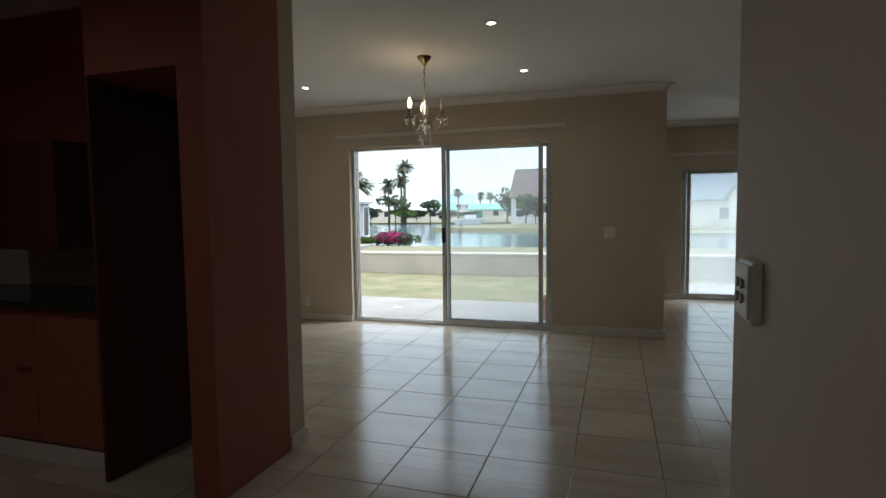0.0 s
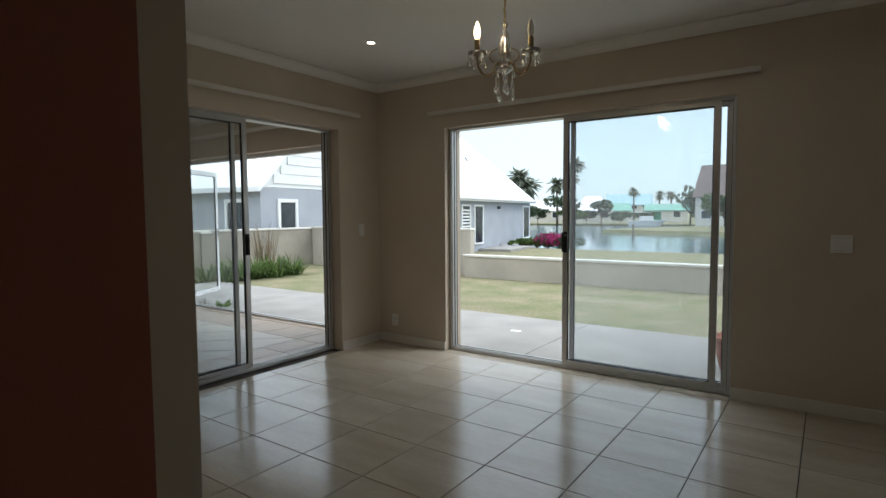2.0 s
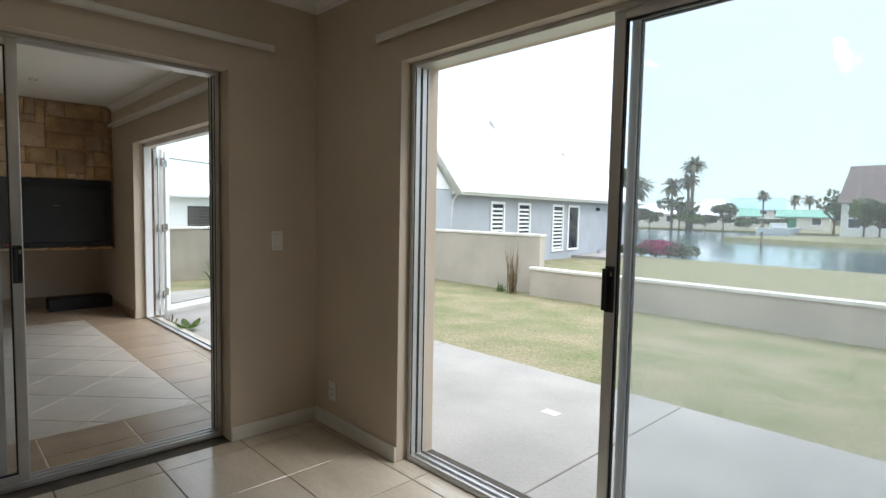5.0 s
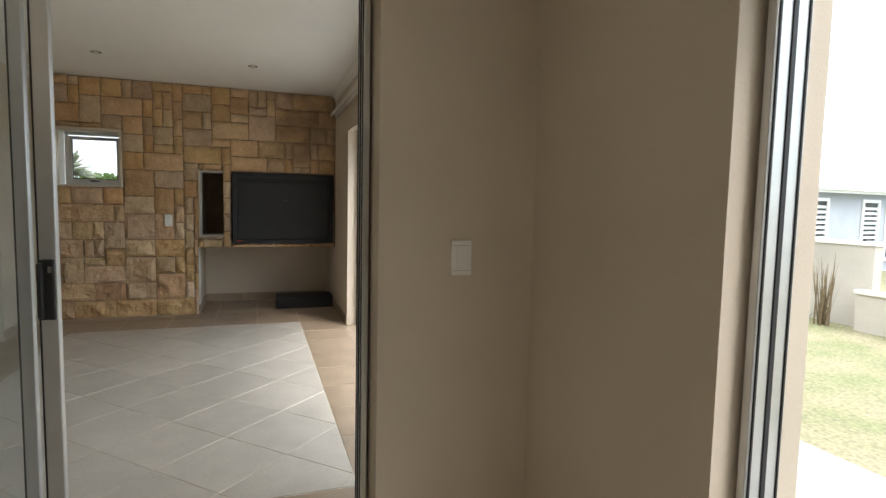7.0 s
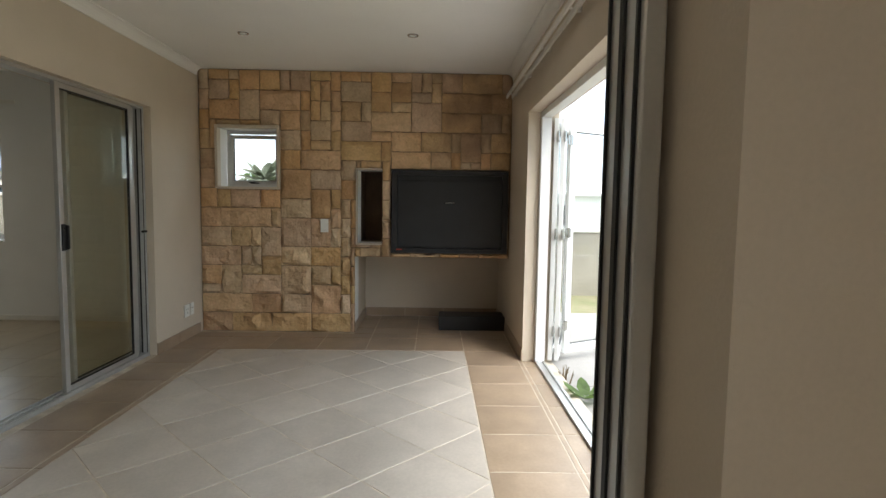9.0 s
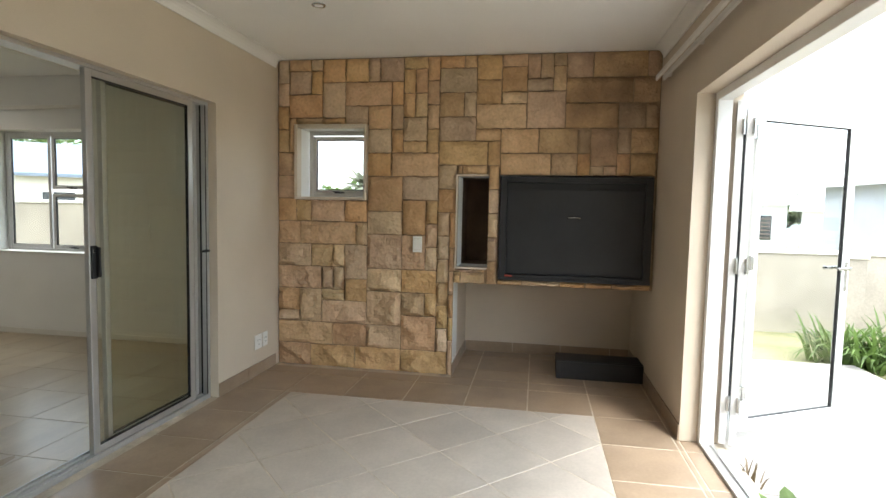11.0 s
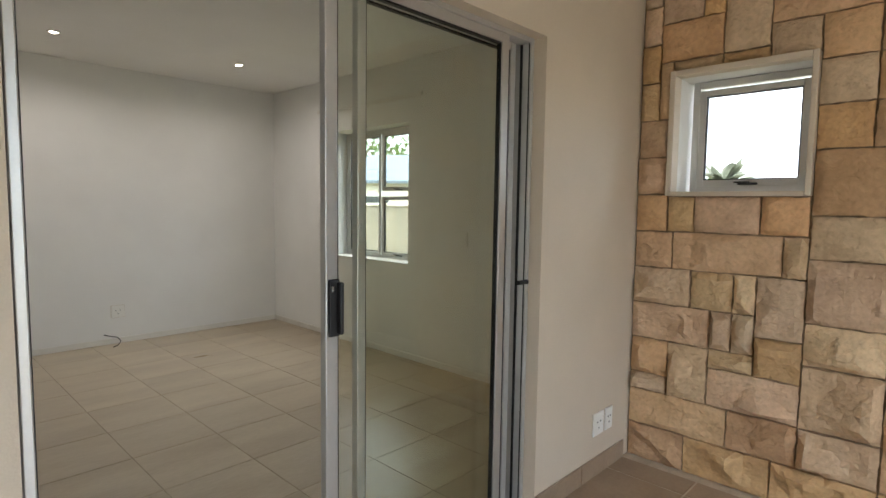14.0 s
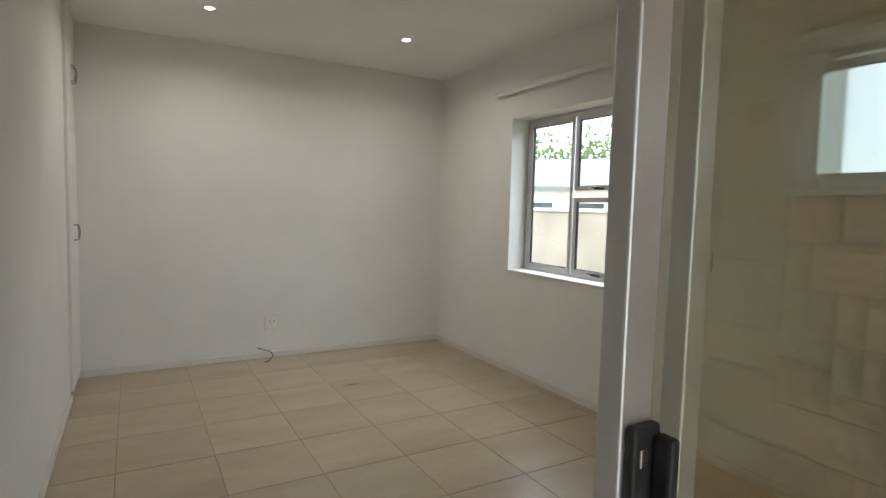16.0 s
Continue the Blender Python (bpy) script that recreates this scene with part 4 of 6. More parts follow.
# black strip put in for the shade inside the gap over the shutter
part("hood_slot", boxes((-0.015, -0.008, -W2 + 0.056, W2 - 0.056, hh - 0.10, hh - 0.046)), GASKET, braai, "black strip for the shaded gap above the shutter")
bm = bmesh.new()
tube(bm, [(0.010, -0.055, hh * 0.61), (0.032, -0.045, hh * 0.615), (0.034, 0.0, hh * 0.62), (0.032, 0.045, hh * 0.615), (0.010, 0.055, hh * 0.61)], 0.004, 8)
part("pull_handle", bm, CHROME, shutter, "small steel pull handle", True)
part("ash_lip", boxes((0.055, 0.068, -W2, W2, 0.004, 0.028), bevel=0.003), BLACK, braai)
part("maker_plate", boxes((0.056, 0.059, -W2 + 0.05, -W2 + 0.11, 0.032, 0.046)), mat("red_plate", (0.45, 0.05, 0.03), 0.4, vary=0.05), braai, "small red maker's plate")
# niche lining
solid("niche_lining", boxes((SX - 0.60, SX - 0.27, NICHE[0], NICHE[1], NICHE[2] - 0.02, NICHE[2]), (SX - 0.60, SX - 0.27, NICHE[0], NICHE[1], NICHE[3], NICHE[3] + 0.02), (SX - 0.60, SX - 0.27, NICHE[0] - 0.02, NICHE[0], NICHE[2], NICHE[3]), (SX - 0.60, SX - 0.27, NICHE[1], NICHE[1] + 0.02, NICHE[2], NICHE[3]), (SX - 0.62, SX - 0.60, NICHE[0] - 0.02, NICHE[1] + 0.02, NICHE[2] - 0.02, NICHE[3] + 0.02)), mat("brown_plaster", (0.22, 0.15, 0.10), 0.9, vary=0.15, scale=5), "dark brown plastered wood niche", "niche", kind="structure")
solid("niche_surround", boxes((SX - 0.03, SX + 0.058, NICHE[0] - 0.012, NICHE[0] + 0.0, NICHE[2], NICHE[3] + 0.012), (SX - 0.03, SX + 0.058, NICHE[0], NICHE[1], NICHE[3], NICHE[3] + 0.012), (SX - 0.03, SX + 0.06, NICHE[0] - 0.012, NICHE[1], NICHE[2] - 0.014, NICHE[2]), bevel=0.003), BEIGE, "cream plaster edge round the wood niche", "trim", kind="structure")
# ash tray on the floor under the braai
tray = thing("ash_tray", "black steel ash drawer standing on the tiled floor", "ash tray", (-9.32, 5.65, 0))
part("tray_front", boxes((0.12, 0.135, -0.40, 0.30, 0.0, 0.145), bevel=0.002), BLACK, tray)
part("tray_back", boxes((-0.135, -0.12, -0.40, 0.30, 0.0, 0.145), bevel=0.002), BLACK, tray)
part("tray_side", boxes((-0.12, 0.12, -0.40, -0.388, 0.0, 0.145), bevel=0.002), BLACK, tray)
part("tray_side", boxes((-0.12, 0.12, 0.288, 0.30, 0.0, 0.145), bevel=0.002), BLACK, tray)
part("tray_base", boxes((-0.12, 0.12, -0.388, 0.288, 0.001, 0.01)), BLACK, tray)
part("tray_lid", boxes((-0.128, 0.128, -0.394, 0.294, 0.146, 0.154), bevel=0.002), BLACK, tray, "flat black lid")

# ---- outdoors ----
GRASS = mat("dry_lawn", (0.14, 0.152, 0.062), 0.95, vary=0.6, scale=1.6, fine=34, bump=0.3, second=(0.25, 0.21, 0.13), mix=0.6)
CONCRETE = mat("pale_patio_concrete", (0.35, 0.33, 0.305), 0.85, vary=0.10, scale=1.6, fine=50, bump=0.05)
WATER = mat("canal_water", (0.09, 0.15, 0.17), 0.12, vary=0.1, scale=0.4, fine=3.0, bump=0.06, spec=0.6)
WHITE_ROOF = mat("white_metal_roof", (0.86, 0.87, 0.88), 0.5, vary=0.03, scale=1, fine=40, bump=0.02)
GREY_PLASTER = mat("grey_blue_plaster", (0.40, 0.42, 0.46), 0.85, vary=0.06, scale=1.2, fine=40, bump=0.05)
WHITE_FRAME = mat("white_window_paint", (0.82, 0.82, 0.82), 0.5, vary=0.03)
DARK_PANE = mat("dark_window_pane", (0.05, 0.06, 0.07), 0.1, vary=0.2, scale=2, bump=0.0)
LEAF = mat("green_leaves", (0.13, 0.21, 0.05), 0.6, vary=0.3, scale=5, fine=30, bump=0.02, rand=0.15)
LEAF_DARK = mat("dark_foliage", (0.10, 0.14, 0.075), 0.7, vary=0.3, scale=3, fine=20, bump=0.02, rand=0.15)
PALM = mat("palm_frond", (0.25, 0.27, 0.19), 0.7, vary=0.3, scale=3, fine=20, bump=0.02)
for _m in (LEAF, LEAF_DARK, PALM):
    leafy(_m)
BARK = mat("palm_bark", (0.20, 0.16, 0.12), 0.95, vary=0.3, scale=8, fine=40, bump=0.3)
FLOWER = mat("magenta_flowers", (0.42, 0.03, 0.16), 0.7, vary=0.2, scale=8)
DRY = mat("dry_stalks", (0.22, 0.16, 0.09), 0.9, vary=0.2, scale=20)

# one sheet of ground, falling gently to the canal
bm = bmesh.new()
xs = [-600, -200, -90, -60, -40, -30, -24, -18, -14, -12.2, -10.5, -8, -5, -2, 1, 4, 8, 14, 22, 40, 80, 200, 600]
ys = [-600, -150, -40, -12, -5, 0, 4, 6, 8.3, 10, 12.2, 13, 16, 20, 25, 29.5, 31.5, 33.5]


def ground_z(x, y):
    if y <= 12.2:
        return -0.11
    return -0.11 - 0.52 * min(1, (y - 12.2) / 9)


grid = [[bm.verts.new((x, y, ground_z(x, y) if y < 31 else (-0.75 if y < 32 else -1.6))) for x in xs] for y in ys]
for j in range(len(ys) - 1):
    for i in range(len(xs) - 1):
        bm.faces.new((grid[j][i], grid[j][i + 1], grid[j + 1][i + 1], grid[j + 1][i]))
solid("ground", bm, GRASS, "dry patchy lawn sloping to the canal", "lawn", kind="structure")
solid("water", boxes((-600, 600, 31.6, 100, -1.2, -0.83)), WATER, "calm grey-blue canal water", "water", kind="structure")
solid("far_ground", boxes((-900, 900, 96, 2000, -1.2, -0.62)), GRASS, "far bank of the canal", "ground", kind="structure")
bm = bmesh.new()
outline = [(-20, 59.0), (-14, 57.0), (-6, 55.5), (10, 55), (60, 55), (60, 82), (-6, 86), (-15, 76), (-19.5, 66)]
lo = [bm.verts.new((x, y, -1.1)) for x, y in outline]
hi = [bm.verts.new((x * 0.995, 70 + (y - 70) * 0.97, -0.45)) for x, y in outline]
for k in range(len(outline)):
    j = (k + 1) % len(outline)
    bm.faces.new((lo[k], lo[j], hi[j], hi[k]))
bm.faces.new(hi)
bmesh.ops.recalc_face_normals(bm, faces=bm.faces)
solid("grass_spit", bm, GRASS, "low grassy spit reaching into the canal", "lawn", kind="structure")

# patio slabs with open joints
patio = thing("pavement", "pale concrete patio slabs along the house", "patio", (0, 0, 0), kind="structure")
for i, (x0, x1) in enumerate(((-10.5, -7.6), (-7.6, -5.0), (-5.0, -2.45), (-2.45, EX - 0.26))):
    part("slab", boxes((x0 + 0.004, x1 - 0.004, NO + 0.002, 8.19, -0.16, -0.055), bevel=0.008), CONCRETE, patio)
part("slab", boxes((-10.5, -10.07, 4.2, NO - 0.002, -0.16, -0.056), bevel=0.006), CONCRETE, patio)
part("slab", boxes((EX - 0.23, 5.2, LY + 0.252, 11.05, -0.16, -0.056), bevel=0.006), CONCRETE, patio)
solid("paving_patch", boxes((-3.08, -2.96, 7.30, 7.375, -0.0548, -0.052)), WHITE_FRAME, "small white square patch on the patio", "paving", kind="structure")

# garden walls
def garden_wall(name, x0, x1, y0, y1, top, label, plaster=None):
    root = thing(name, label, "garden wall", ((x0 + x1) / 2, (y0 + y1) / 2, -0.11), kind="structure")
    hx, hy = abs(x1 - x0) / 2, abs(y1 - y0) / 2
    part("plaster_wall", boxes((-hx, hx, -hy, hy, -0.6, top + 0.11 - 0.05)), plaster or OUTER, root)
    part("coping", boxes((-hx - 0.02, hx + 0.02, -hy - 0.02, hy + 0.02, top + 0.06, top + 0.11), bevel=0.008), TRIM, root, "pale plaster coping")


garden_wall("wall_garden_low", -6.82, 14.0, 12.05, 12.20, 0.40, "low cream plastered garden wall")
garden_wall("wall_garden_tall", -12.2, -6.80, 12.30, 12.45, 0.985, "taller cream plastered garden wall")
# cream outer plaster darkened in its colour to offset the high exposure here
REAR_PLASTER = mat("darkened_boundary_plaster", (0.36, 0.325, 0.27), 0.9, vary=0.14, scale=1.5, fine=40, bump=0.05)
garden_wall("wall_garden_rear", -12.46, -12.27, -12.0, 1.5, 1.42, "taller cream plastered boundary wall", REAR_PLASTER)
garden_wall("wall_garden_west", -12.42, -12.25, 1.5, 12.45, 0.97, "cream plastered side garden wall with coping", REAR_PLASTER)


def facing_box(root, name, u0, u1, w0, w1, z0, z1, material, label="", bevel=0.0):
    return part(name, boxes((u0, u1, w0, w1, z0, z1), bevel=bevel), material, root, label)


def house_window(root, u0, u1, w, z0, z1, blinds=False, bars=False):
    """A window on the wall face at -w of a house whose front looks along its own -y."""
    f = 0.10
    fr = part("window", boxes((u0, u0 + f, w - 0.06, w + 0.0, z0, z1), (u1 - f, u1, w - 0.06, w + 0.0, z0, z1), (u0 + f, u1 - f, w - 0.06, w, z0, z0 + f), (u0 + f, u1 - f, w - 0.06, w, z1 - f, z1), bevel=0.01), WHITE_FRAME, root, "white window surround")
    part("pane", boxes((u0 + f, u1 - f, w - 0.012, w - 0.004, z0 + f, z1 - f)), DARK_PANE, fr, "dark window pane")
    if blinds:
        n = int((z1 - z0 - 2 * f) / 0.16)
        for k in range(n):
            z = z0 + f + 0.03 + k * 0.16
            part("blind_slat", boxes((u0 + f + 0.01, u1 - f - 0.01, w - 0.03, w - 0.014, z, z + 0.08)), WHITE_FRAME, fr)


def gable_roof(root, u0, u1, w0, w1, z0, z1, material, along="u", over=0.25, thick=0.12, hip=False):
    """A pitched roof over the rectangle, with the ridge along u or w; hip cuts back both ends."""
    bm = bmesh.new()
    if along == "u":
        a0, a1, b0, b1 = u0 - over, u1 + over, w0 - over, w1 + over
    else:
        a0, a1, b0, b1 = w0 - over, w1 + over, u0 - over, u1 + over
    mid = (b0 + b1) / 2
    cut = (b1 - b0) / 2 * (0.55 if hip else 0)

    def v(a, b, z):
        return bm.verts.new((a, b, z) if along == "u" else (b, a, z))
    for dz in (0, -thick):
        e = [v(a0, b0, z0 + dz), v(a1, b0, z0 + dz), v(a1, b1, z0 + dz), v(a0, b1, z0 + dz), v(a0 + cut, mid, z1 + dz), v(a1 - cut, mid, z1 + dz)]
        fs = [(0, 1, 5, 4), (2, 3, 4, 5), (1, 2, 5), (3, 0, 4)]
        if dz == 0 or hip:
            use = fs if hip else fs[:2]
        else:
            use = fs[:2]
        for f in use:
            bm.faces.new([e[k] for k in f])
        if dz == 0:
            top = e
        else:
            for p, q in ((0, 1), (1, 2), (2, 3), (3, 0)) if hip else ((0, 1), (2, 3), (0, 4), (4, 3), (1, 5), (5, 2)):
                bm.faces.new((top[p], top[q], e[q], e[p]))
    bmesh.ops.recalc_face_normals(bm, faces=bm.faces)
    return part("roof", bm, material, root)


def gable_wall(root, u0, u1, w, z0, z1, material, depth=0.2):
    bm = bmesh.new()
    a = [bm.verts.new((u0, w, z0)), bm.verts.new((u1, w, z0)), bm.verts.new(((u0 + u1) / 2, w, z1))]
    b = [bm.verts.new((u0, w + depth, z0)), bm.verts.new((u1, w + depth, z0)), bm.verts.new(((u0 + u1) / 2, w + depth, z1))]
    bm.faces.new(a)
    bm.faces.new(list(reversed(b)))
    for k in range(3):
        j = (k + 1) % 3
        bm.faces.new((a[k], b[k], b[j], a[j]))
    bmesh.ops.recalc_face_normals(bm, faces=bm.faces)
    return part("gable", bm, material, root)


def neighbour():
    """Grey house with white metal roof; its own x runs along the long front, its -y looks at the garden."""
    root = thing("neighbour_house", "grey-blue plastered house with white metal roof", "house", (-13.78, 16.47, -0.62))
    root.rotation_euler = (0, 0, math.atan2(0.992, -0.127))
    L, e = 17.7, 2.72
    facing_box(root, "wall", 0.0, L, 0.0, 8.0, -0.3, e, GREY_PLASTER)
    facing_box(root, "wall", -5.6, 0.0, -0.35, 3.2, -0.3, e - 0.02, GREY_PLASTER)
    gable_roof(root, 0.3, L, 0.0, 8.0, e, 6.9, WHITE_ROOF, "u", 0.3, 0.14, hip=True)
    gable_roof(root, -5.6, 0.0, -0.35, 3.2, e, 5.6, WHITE_ROOF, "w", 0.25, 0.14)
    gable_wall(root, -5.55, -0.05, -0.34, e, 5.42, WHITE_ROOF)
    for k in range(9):
        z = e + 0.12 + k * 0.28
        half = 2.7 * (1 - (z - e + 0.26) / 2.68)
        if half > 0.2:
            facing_box(root, "cladding_board", -2.8 - half, -2.8 + half, -0.375, -0.345, z, z + 0.255, WHITE_ROOF)
    for u0, wd, z0, z1, bl in ((2.72, 0.95, 0.85, 2.42, True), (4.61, 1.0, 0.85, 2.42, True), (7.5, 1.05, 0.35, 2.42, True), (8.98, 1.15, 0.35, 2.42, False), (16.28, 1.25, 0.35, 2.45, False)):
        house_window(root, u0, u0 + wd, 0.0, z0, z1, bl)
    for u0 in (-5.0,):
        house_window(root, u0, u0 + 0.8, -0.35, 0.9, 2.4)
    side = part("window", boxes((-5.66, -5.60, 0.22, 0.32, 0.9, 2.4), (-5.66, -5.60, 0.92, 1.02, 0.9, 2.4), (-5.66, -5.60, 0.32, 0.92, 0.9, 1.0), (-5.66, -5.60, 0.32, 0.92, 2.3, 2.4), bevel=0.01), WHITE_FRAME, root, "white window surround")
    part("pane", boxes((-5.612, -5.604, 0.32, 0.92, 1.0, 2.3)), DARK_PANE, side, "dark window pane")
    bm = bmesh.new()
    tube(bm, [(0.28, -0.12, 0.0), (0.28, -0.12, 2.2), (0.28, -0.2, 2.45), (0.28, -0.36, 2.6)], 0.05, 8)
    part("downpipe", bm, WHITE_FRAME, root, "white downpipe")
    facing_box(root, "gutter", 0.3, L + 0.3, -0.42, -0.30, e - 0.06, e + 0.04, WHITE_FRAME, "white gutter", 0.02)
    for u, w, z in ((7.25, 3.17, 5.75), (12.6, 2.2, 4.75)):
        bm = bmesh.new()
        tube(bm, [(u, w, z), (u, w, z + 0.55)], [0.38, 0.02], 4)
        part("roof_vent", bm, mat("grey_lead", (0.3, 0.3, 0.31), 0.6) if "grey_lead" not in MATS else MATS["grey_lead"], root, "small grey roof vent")
    facing_box(root, "wall_lamp", 12.1, 12.3, -0.16, 0.0, 2.2, 2.36, DARK_PANE, "small dark wall lamp", 0.03)
    facing_box(root, "terrace", 9.5, 13.0, -1.8, -0.02, -0.25, 0.12, CONCRETE, "low concrete terrace")


neighbour()


def sight(az, d, eye=(-0.25, 2.49)):
    """A place d metres away at az degrees left of north."""
    return eye[0] - d * math.sin(radians(az)), eye[1] + d * math.cos(radians(az))


def far_house(az, d, width, deep, eaves, ridge, wall_m, roof_m, label, windows=3, storeys=1, turn=0.0, along="u", base=-0.6, hip=False, eye=(-0.25, 2.49)):
    x, y = sight(az, d, eye)
    root = thing("house", label, "house", (x, y, base), group="houses across the canal")
    root.rotation_euler = (0, 0, radians(az + turn))
    facing_box(root, "wall", -width / 2, width / 2, 0, deep, -0.4, eaves, wall_m)
    gable_roof(root, -width / 2, width / 2, 0, deep, eaves, ridge, roof_m, along, 0.4, 0.15, hip)
    if along == "w":
        gable_wall(root, -width / 2, width / 2, 0.02, eaves, ridge - 0.15, wall_m)
    for s in range(storeys):
        z = 0.9 + s * eaves / storeys
        for k in range(windows):
            u = -width / 2 + width * (k + 0.5) / windows
            house_window(root, u - min(0.75, width / windows / 3), u + min(0.75, width / windows / 3), 0.0, z, z + 1.35)
    return root


TEAL = mat("teal_metal_roof", (0.32, 0.47, 0.52), 0.5, vary=0.06, scale=1)
GREEN_ROOF = mat("green_metal_roof", (0.16, 0.36, 0.28), 0.5, vary=0.06, scale=1)
GREEN_DOOR = mat("green_garage_paint", (0.03, 0.20, 0.13), 0.5, vary=0.06, scale=1)
CREAM = mat("cream_house_plaster", (0.66, 0.62, 0.55), 0.85, vary=0.05, scale=0.5)
BROWN_ROOF = mat("brown_roof_tiles", (0.17, 0.13, 0.12), 0.8, vary=0.15, scale=1)
BLUE_ROOF = mat("blue_grey_metal_roof", (0.14, 0.18, 0.235), 0.75, vary=0.05, scale=1)
AZ = 39.9


def az_of(px):
    return AZ - math.degrees(math.atan((px - 784) / 963))


far_house(az_of(1132), 112, 7.0, 8, 2.4, 5.4, CREAM, WHITE_ROOF, "cream house with steep white roof across the canal", 3, hip=True)
far_house(az_of(1050), 118, 12, 8, 2.6, 4.6, CREAM, WHITE_ROOF, "low cream house with pale roof across the canal", 4)
far_house(az_of(1200), 150, 11, 9, 4.0, 7.0, CREAM, TEAL, "cream two-storey house with teal roof", 4, 2)
far_house(az_of(1178), 118, 5.5, 6, 2.4, 4.0, CREAM, GREEN_ROOF, "cream house with green roof", 3, turn=12)
gh = far_house(az_of(1272), 118, 7.8, 6, 2.4, 3.7, CREAM, GREEN_ROOF, "cream house with green roof and green garage door", 2)
facing_box(gh, "garage_door", -3.5, -1.0, -0.08, 0.0, 0.0, 2.1, GREEN_DOOR, "dark green garage door")
far_house(az_of(1392), 88, 9, 9, 4.2, 9.2, CREAM, BROWN_ROOF, "house with steep dark brown roof", 3, 2, turn=-12)
E15 = (-0.01, 0.82)
lh = far_house(2.2, 62, 10, 9, 5.6, 5.9, CREAM, BLUE_ROOF, "pale two-storey house with blue roof by the canal", 3, 2, base=-0.7, eye=E15)
lh2 = far_house(-8.0, 62, 9.5, 9, 3.0, 7.8, CREAM, BLUE_ROOF, "pale house wing with blue roof", 2, 1, base=-0.7, eye=E15)
lh3 = far_house(-13.6, 58, 6.5, 9, 3.2, 7.6, CREAM, BLUE_ROOF, "pale gabled house end", 1, 1, along="w", base=-0.7, eye=E15)
solid("house_bank", boxes((-4, 40, 50, 80, -1.1, -0.66)), GRASS, "grassy bank below the pale houses", "lawn", kind="structure")


# ---- plants ----
def leaf_cloud(bm, centre, radii, n, size, rng):
    for _ in range(n):
        d = Vector((rng.gauss(0, 1), rng.gauss(0, 1), rng.gauss(0, 1))).normalized()
        r = rng.uniform(0.45, 1.0) ** 0.5
        p = Vector(centre) + Vector((d.x * radii[0], d.y * radii[1], d.z * radii[2])) * r
        q = Euler((rng.uniform(0, 6.3), rng.uniform(0, 6.3), rng.uniform(0, 6.3))).to_matrix()
        s = size * rng.uniform(0.6, 1.3)
        vs = [bm.verts.new(p + q @ Vector(o)) for o in ((-s, 0, 0), (0, -s * 0.45, 0.08 * s), (s, 0, 0), (0, s * 0.45, 0.08 * s))]
        bm.faces.new(vs)


def tree(x, y, z, height, spread, label, seed, material, size=0.35, clumps=9, n=70, name="tree"):
    rng = random.Random(seed)
    root = thing(name, label, "tree", (x, y, z), group="trees across the canal")
    bm = bmesh.new()
    tube(bm, [(0, 0, -0.2), (0.05, 0.03, height * 0.3), (0.02, -0.05, height * 0.6)], [height * 0.035, height * 0.028, height * 0.012], 8)
    for k in range(5):
        a = k * 1.3 + rng.random()
        tube(bm, [(0.04, 0, height * 0.28), (spread * 0.2 * math.cos(a), spread * 0.2 * math.sin(a), height * 0.5), (spread * 0.36 * math.cos(a), spread * 0.36 * math.sin(a), height * 0.72)], [height * 0.018, height * 0.012, height * 0.004], 6)
    part("trunk", bm, BARK, root, smooth=True)
    bm = bmesh.new()
    for k in range(clumps):
        a, r = rng.uniform(0, 6.3), spread * 0.36 * rng.random() ** 0.5
        c = (r * math.cos(a), r * math.sin(a), height * rng.uniform(0.48, 0.88))
        leaf_cloud(bm, c, (spread * rng.uniform(0.16, 0.28), spread * rng.uniform(0.16, 0.28), height * rng.uniform(0.10, 0.18)), n, size, rng)
    part("crown", bm, material, root)
    return root


def palm(x, y, z, height, crown, label, seed, fan=True):
    rng = random.Random(seed)
    root = thing("palm_tree", label, "palm tree", (x, y, z), group="palm trees")
    bm = bmesh.new()
    lean = rng.uniform(-0.3, 0.3)
    tube(bm, [(lean * (k / 6) ** 2, 0, height * k / 6 - 0.2) for k in range(7)], [height * (0.030 - 0.012 * k / 6) for k in range(7)], 10)
    part("trunk", bm, BARK, root, smooth=True)
    bm = bmesh.new()
    for k in range(80):
        a = rng.uniform(0, 6.3)
        el = rng.uniform(-1.1, 1.2)
        ln = crown * rng.uniform(0.75, 1.05) * (0.8 if el < -0.4 else 1)
        droop = rng.uniform(0.25, 0.6)
        last = None
        side = Vector((-math.sin(a), math.cos(a), 0))
        for j in range(6):
            t = j / 5
            p = Vector((lean + math.cos(a) * math.cos(el) * ln * t, math.sin(a) * math.cos(el) * ln * t, height - 0.3 + ln * (math.sin(el) * t - droop * t * t)))
            w = ln * (0.03 + 0.085 * math.sin(min(1, t * 1.1) * 2.6)) * (1 if j < 5 else 0.2)
            cur = (bm.verts.new(p - side * w + Vector((0, 0, -w * 0.5))), bm.verts.new(p), bm.verts.new(p + side * w + Vector((0, 0, -w * 0.5))))
            if last and (j % 2 == 0 or rng.random() < 0.8):
                bm.faces.new((last[0], last[1], cur[1], cur[0]))
                bm.faces.new((last[1], last[2], cur[2], cur[1]))
            last = cur
    part("crown", bm, PALM, root)
    return root


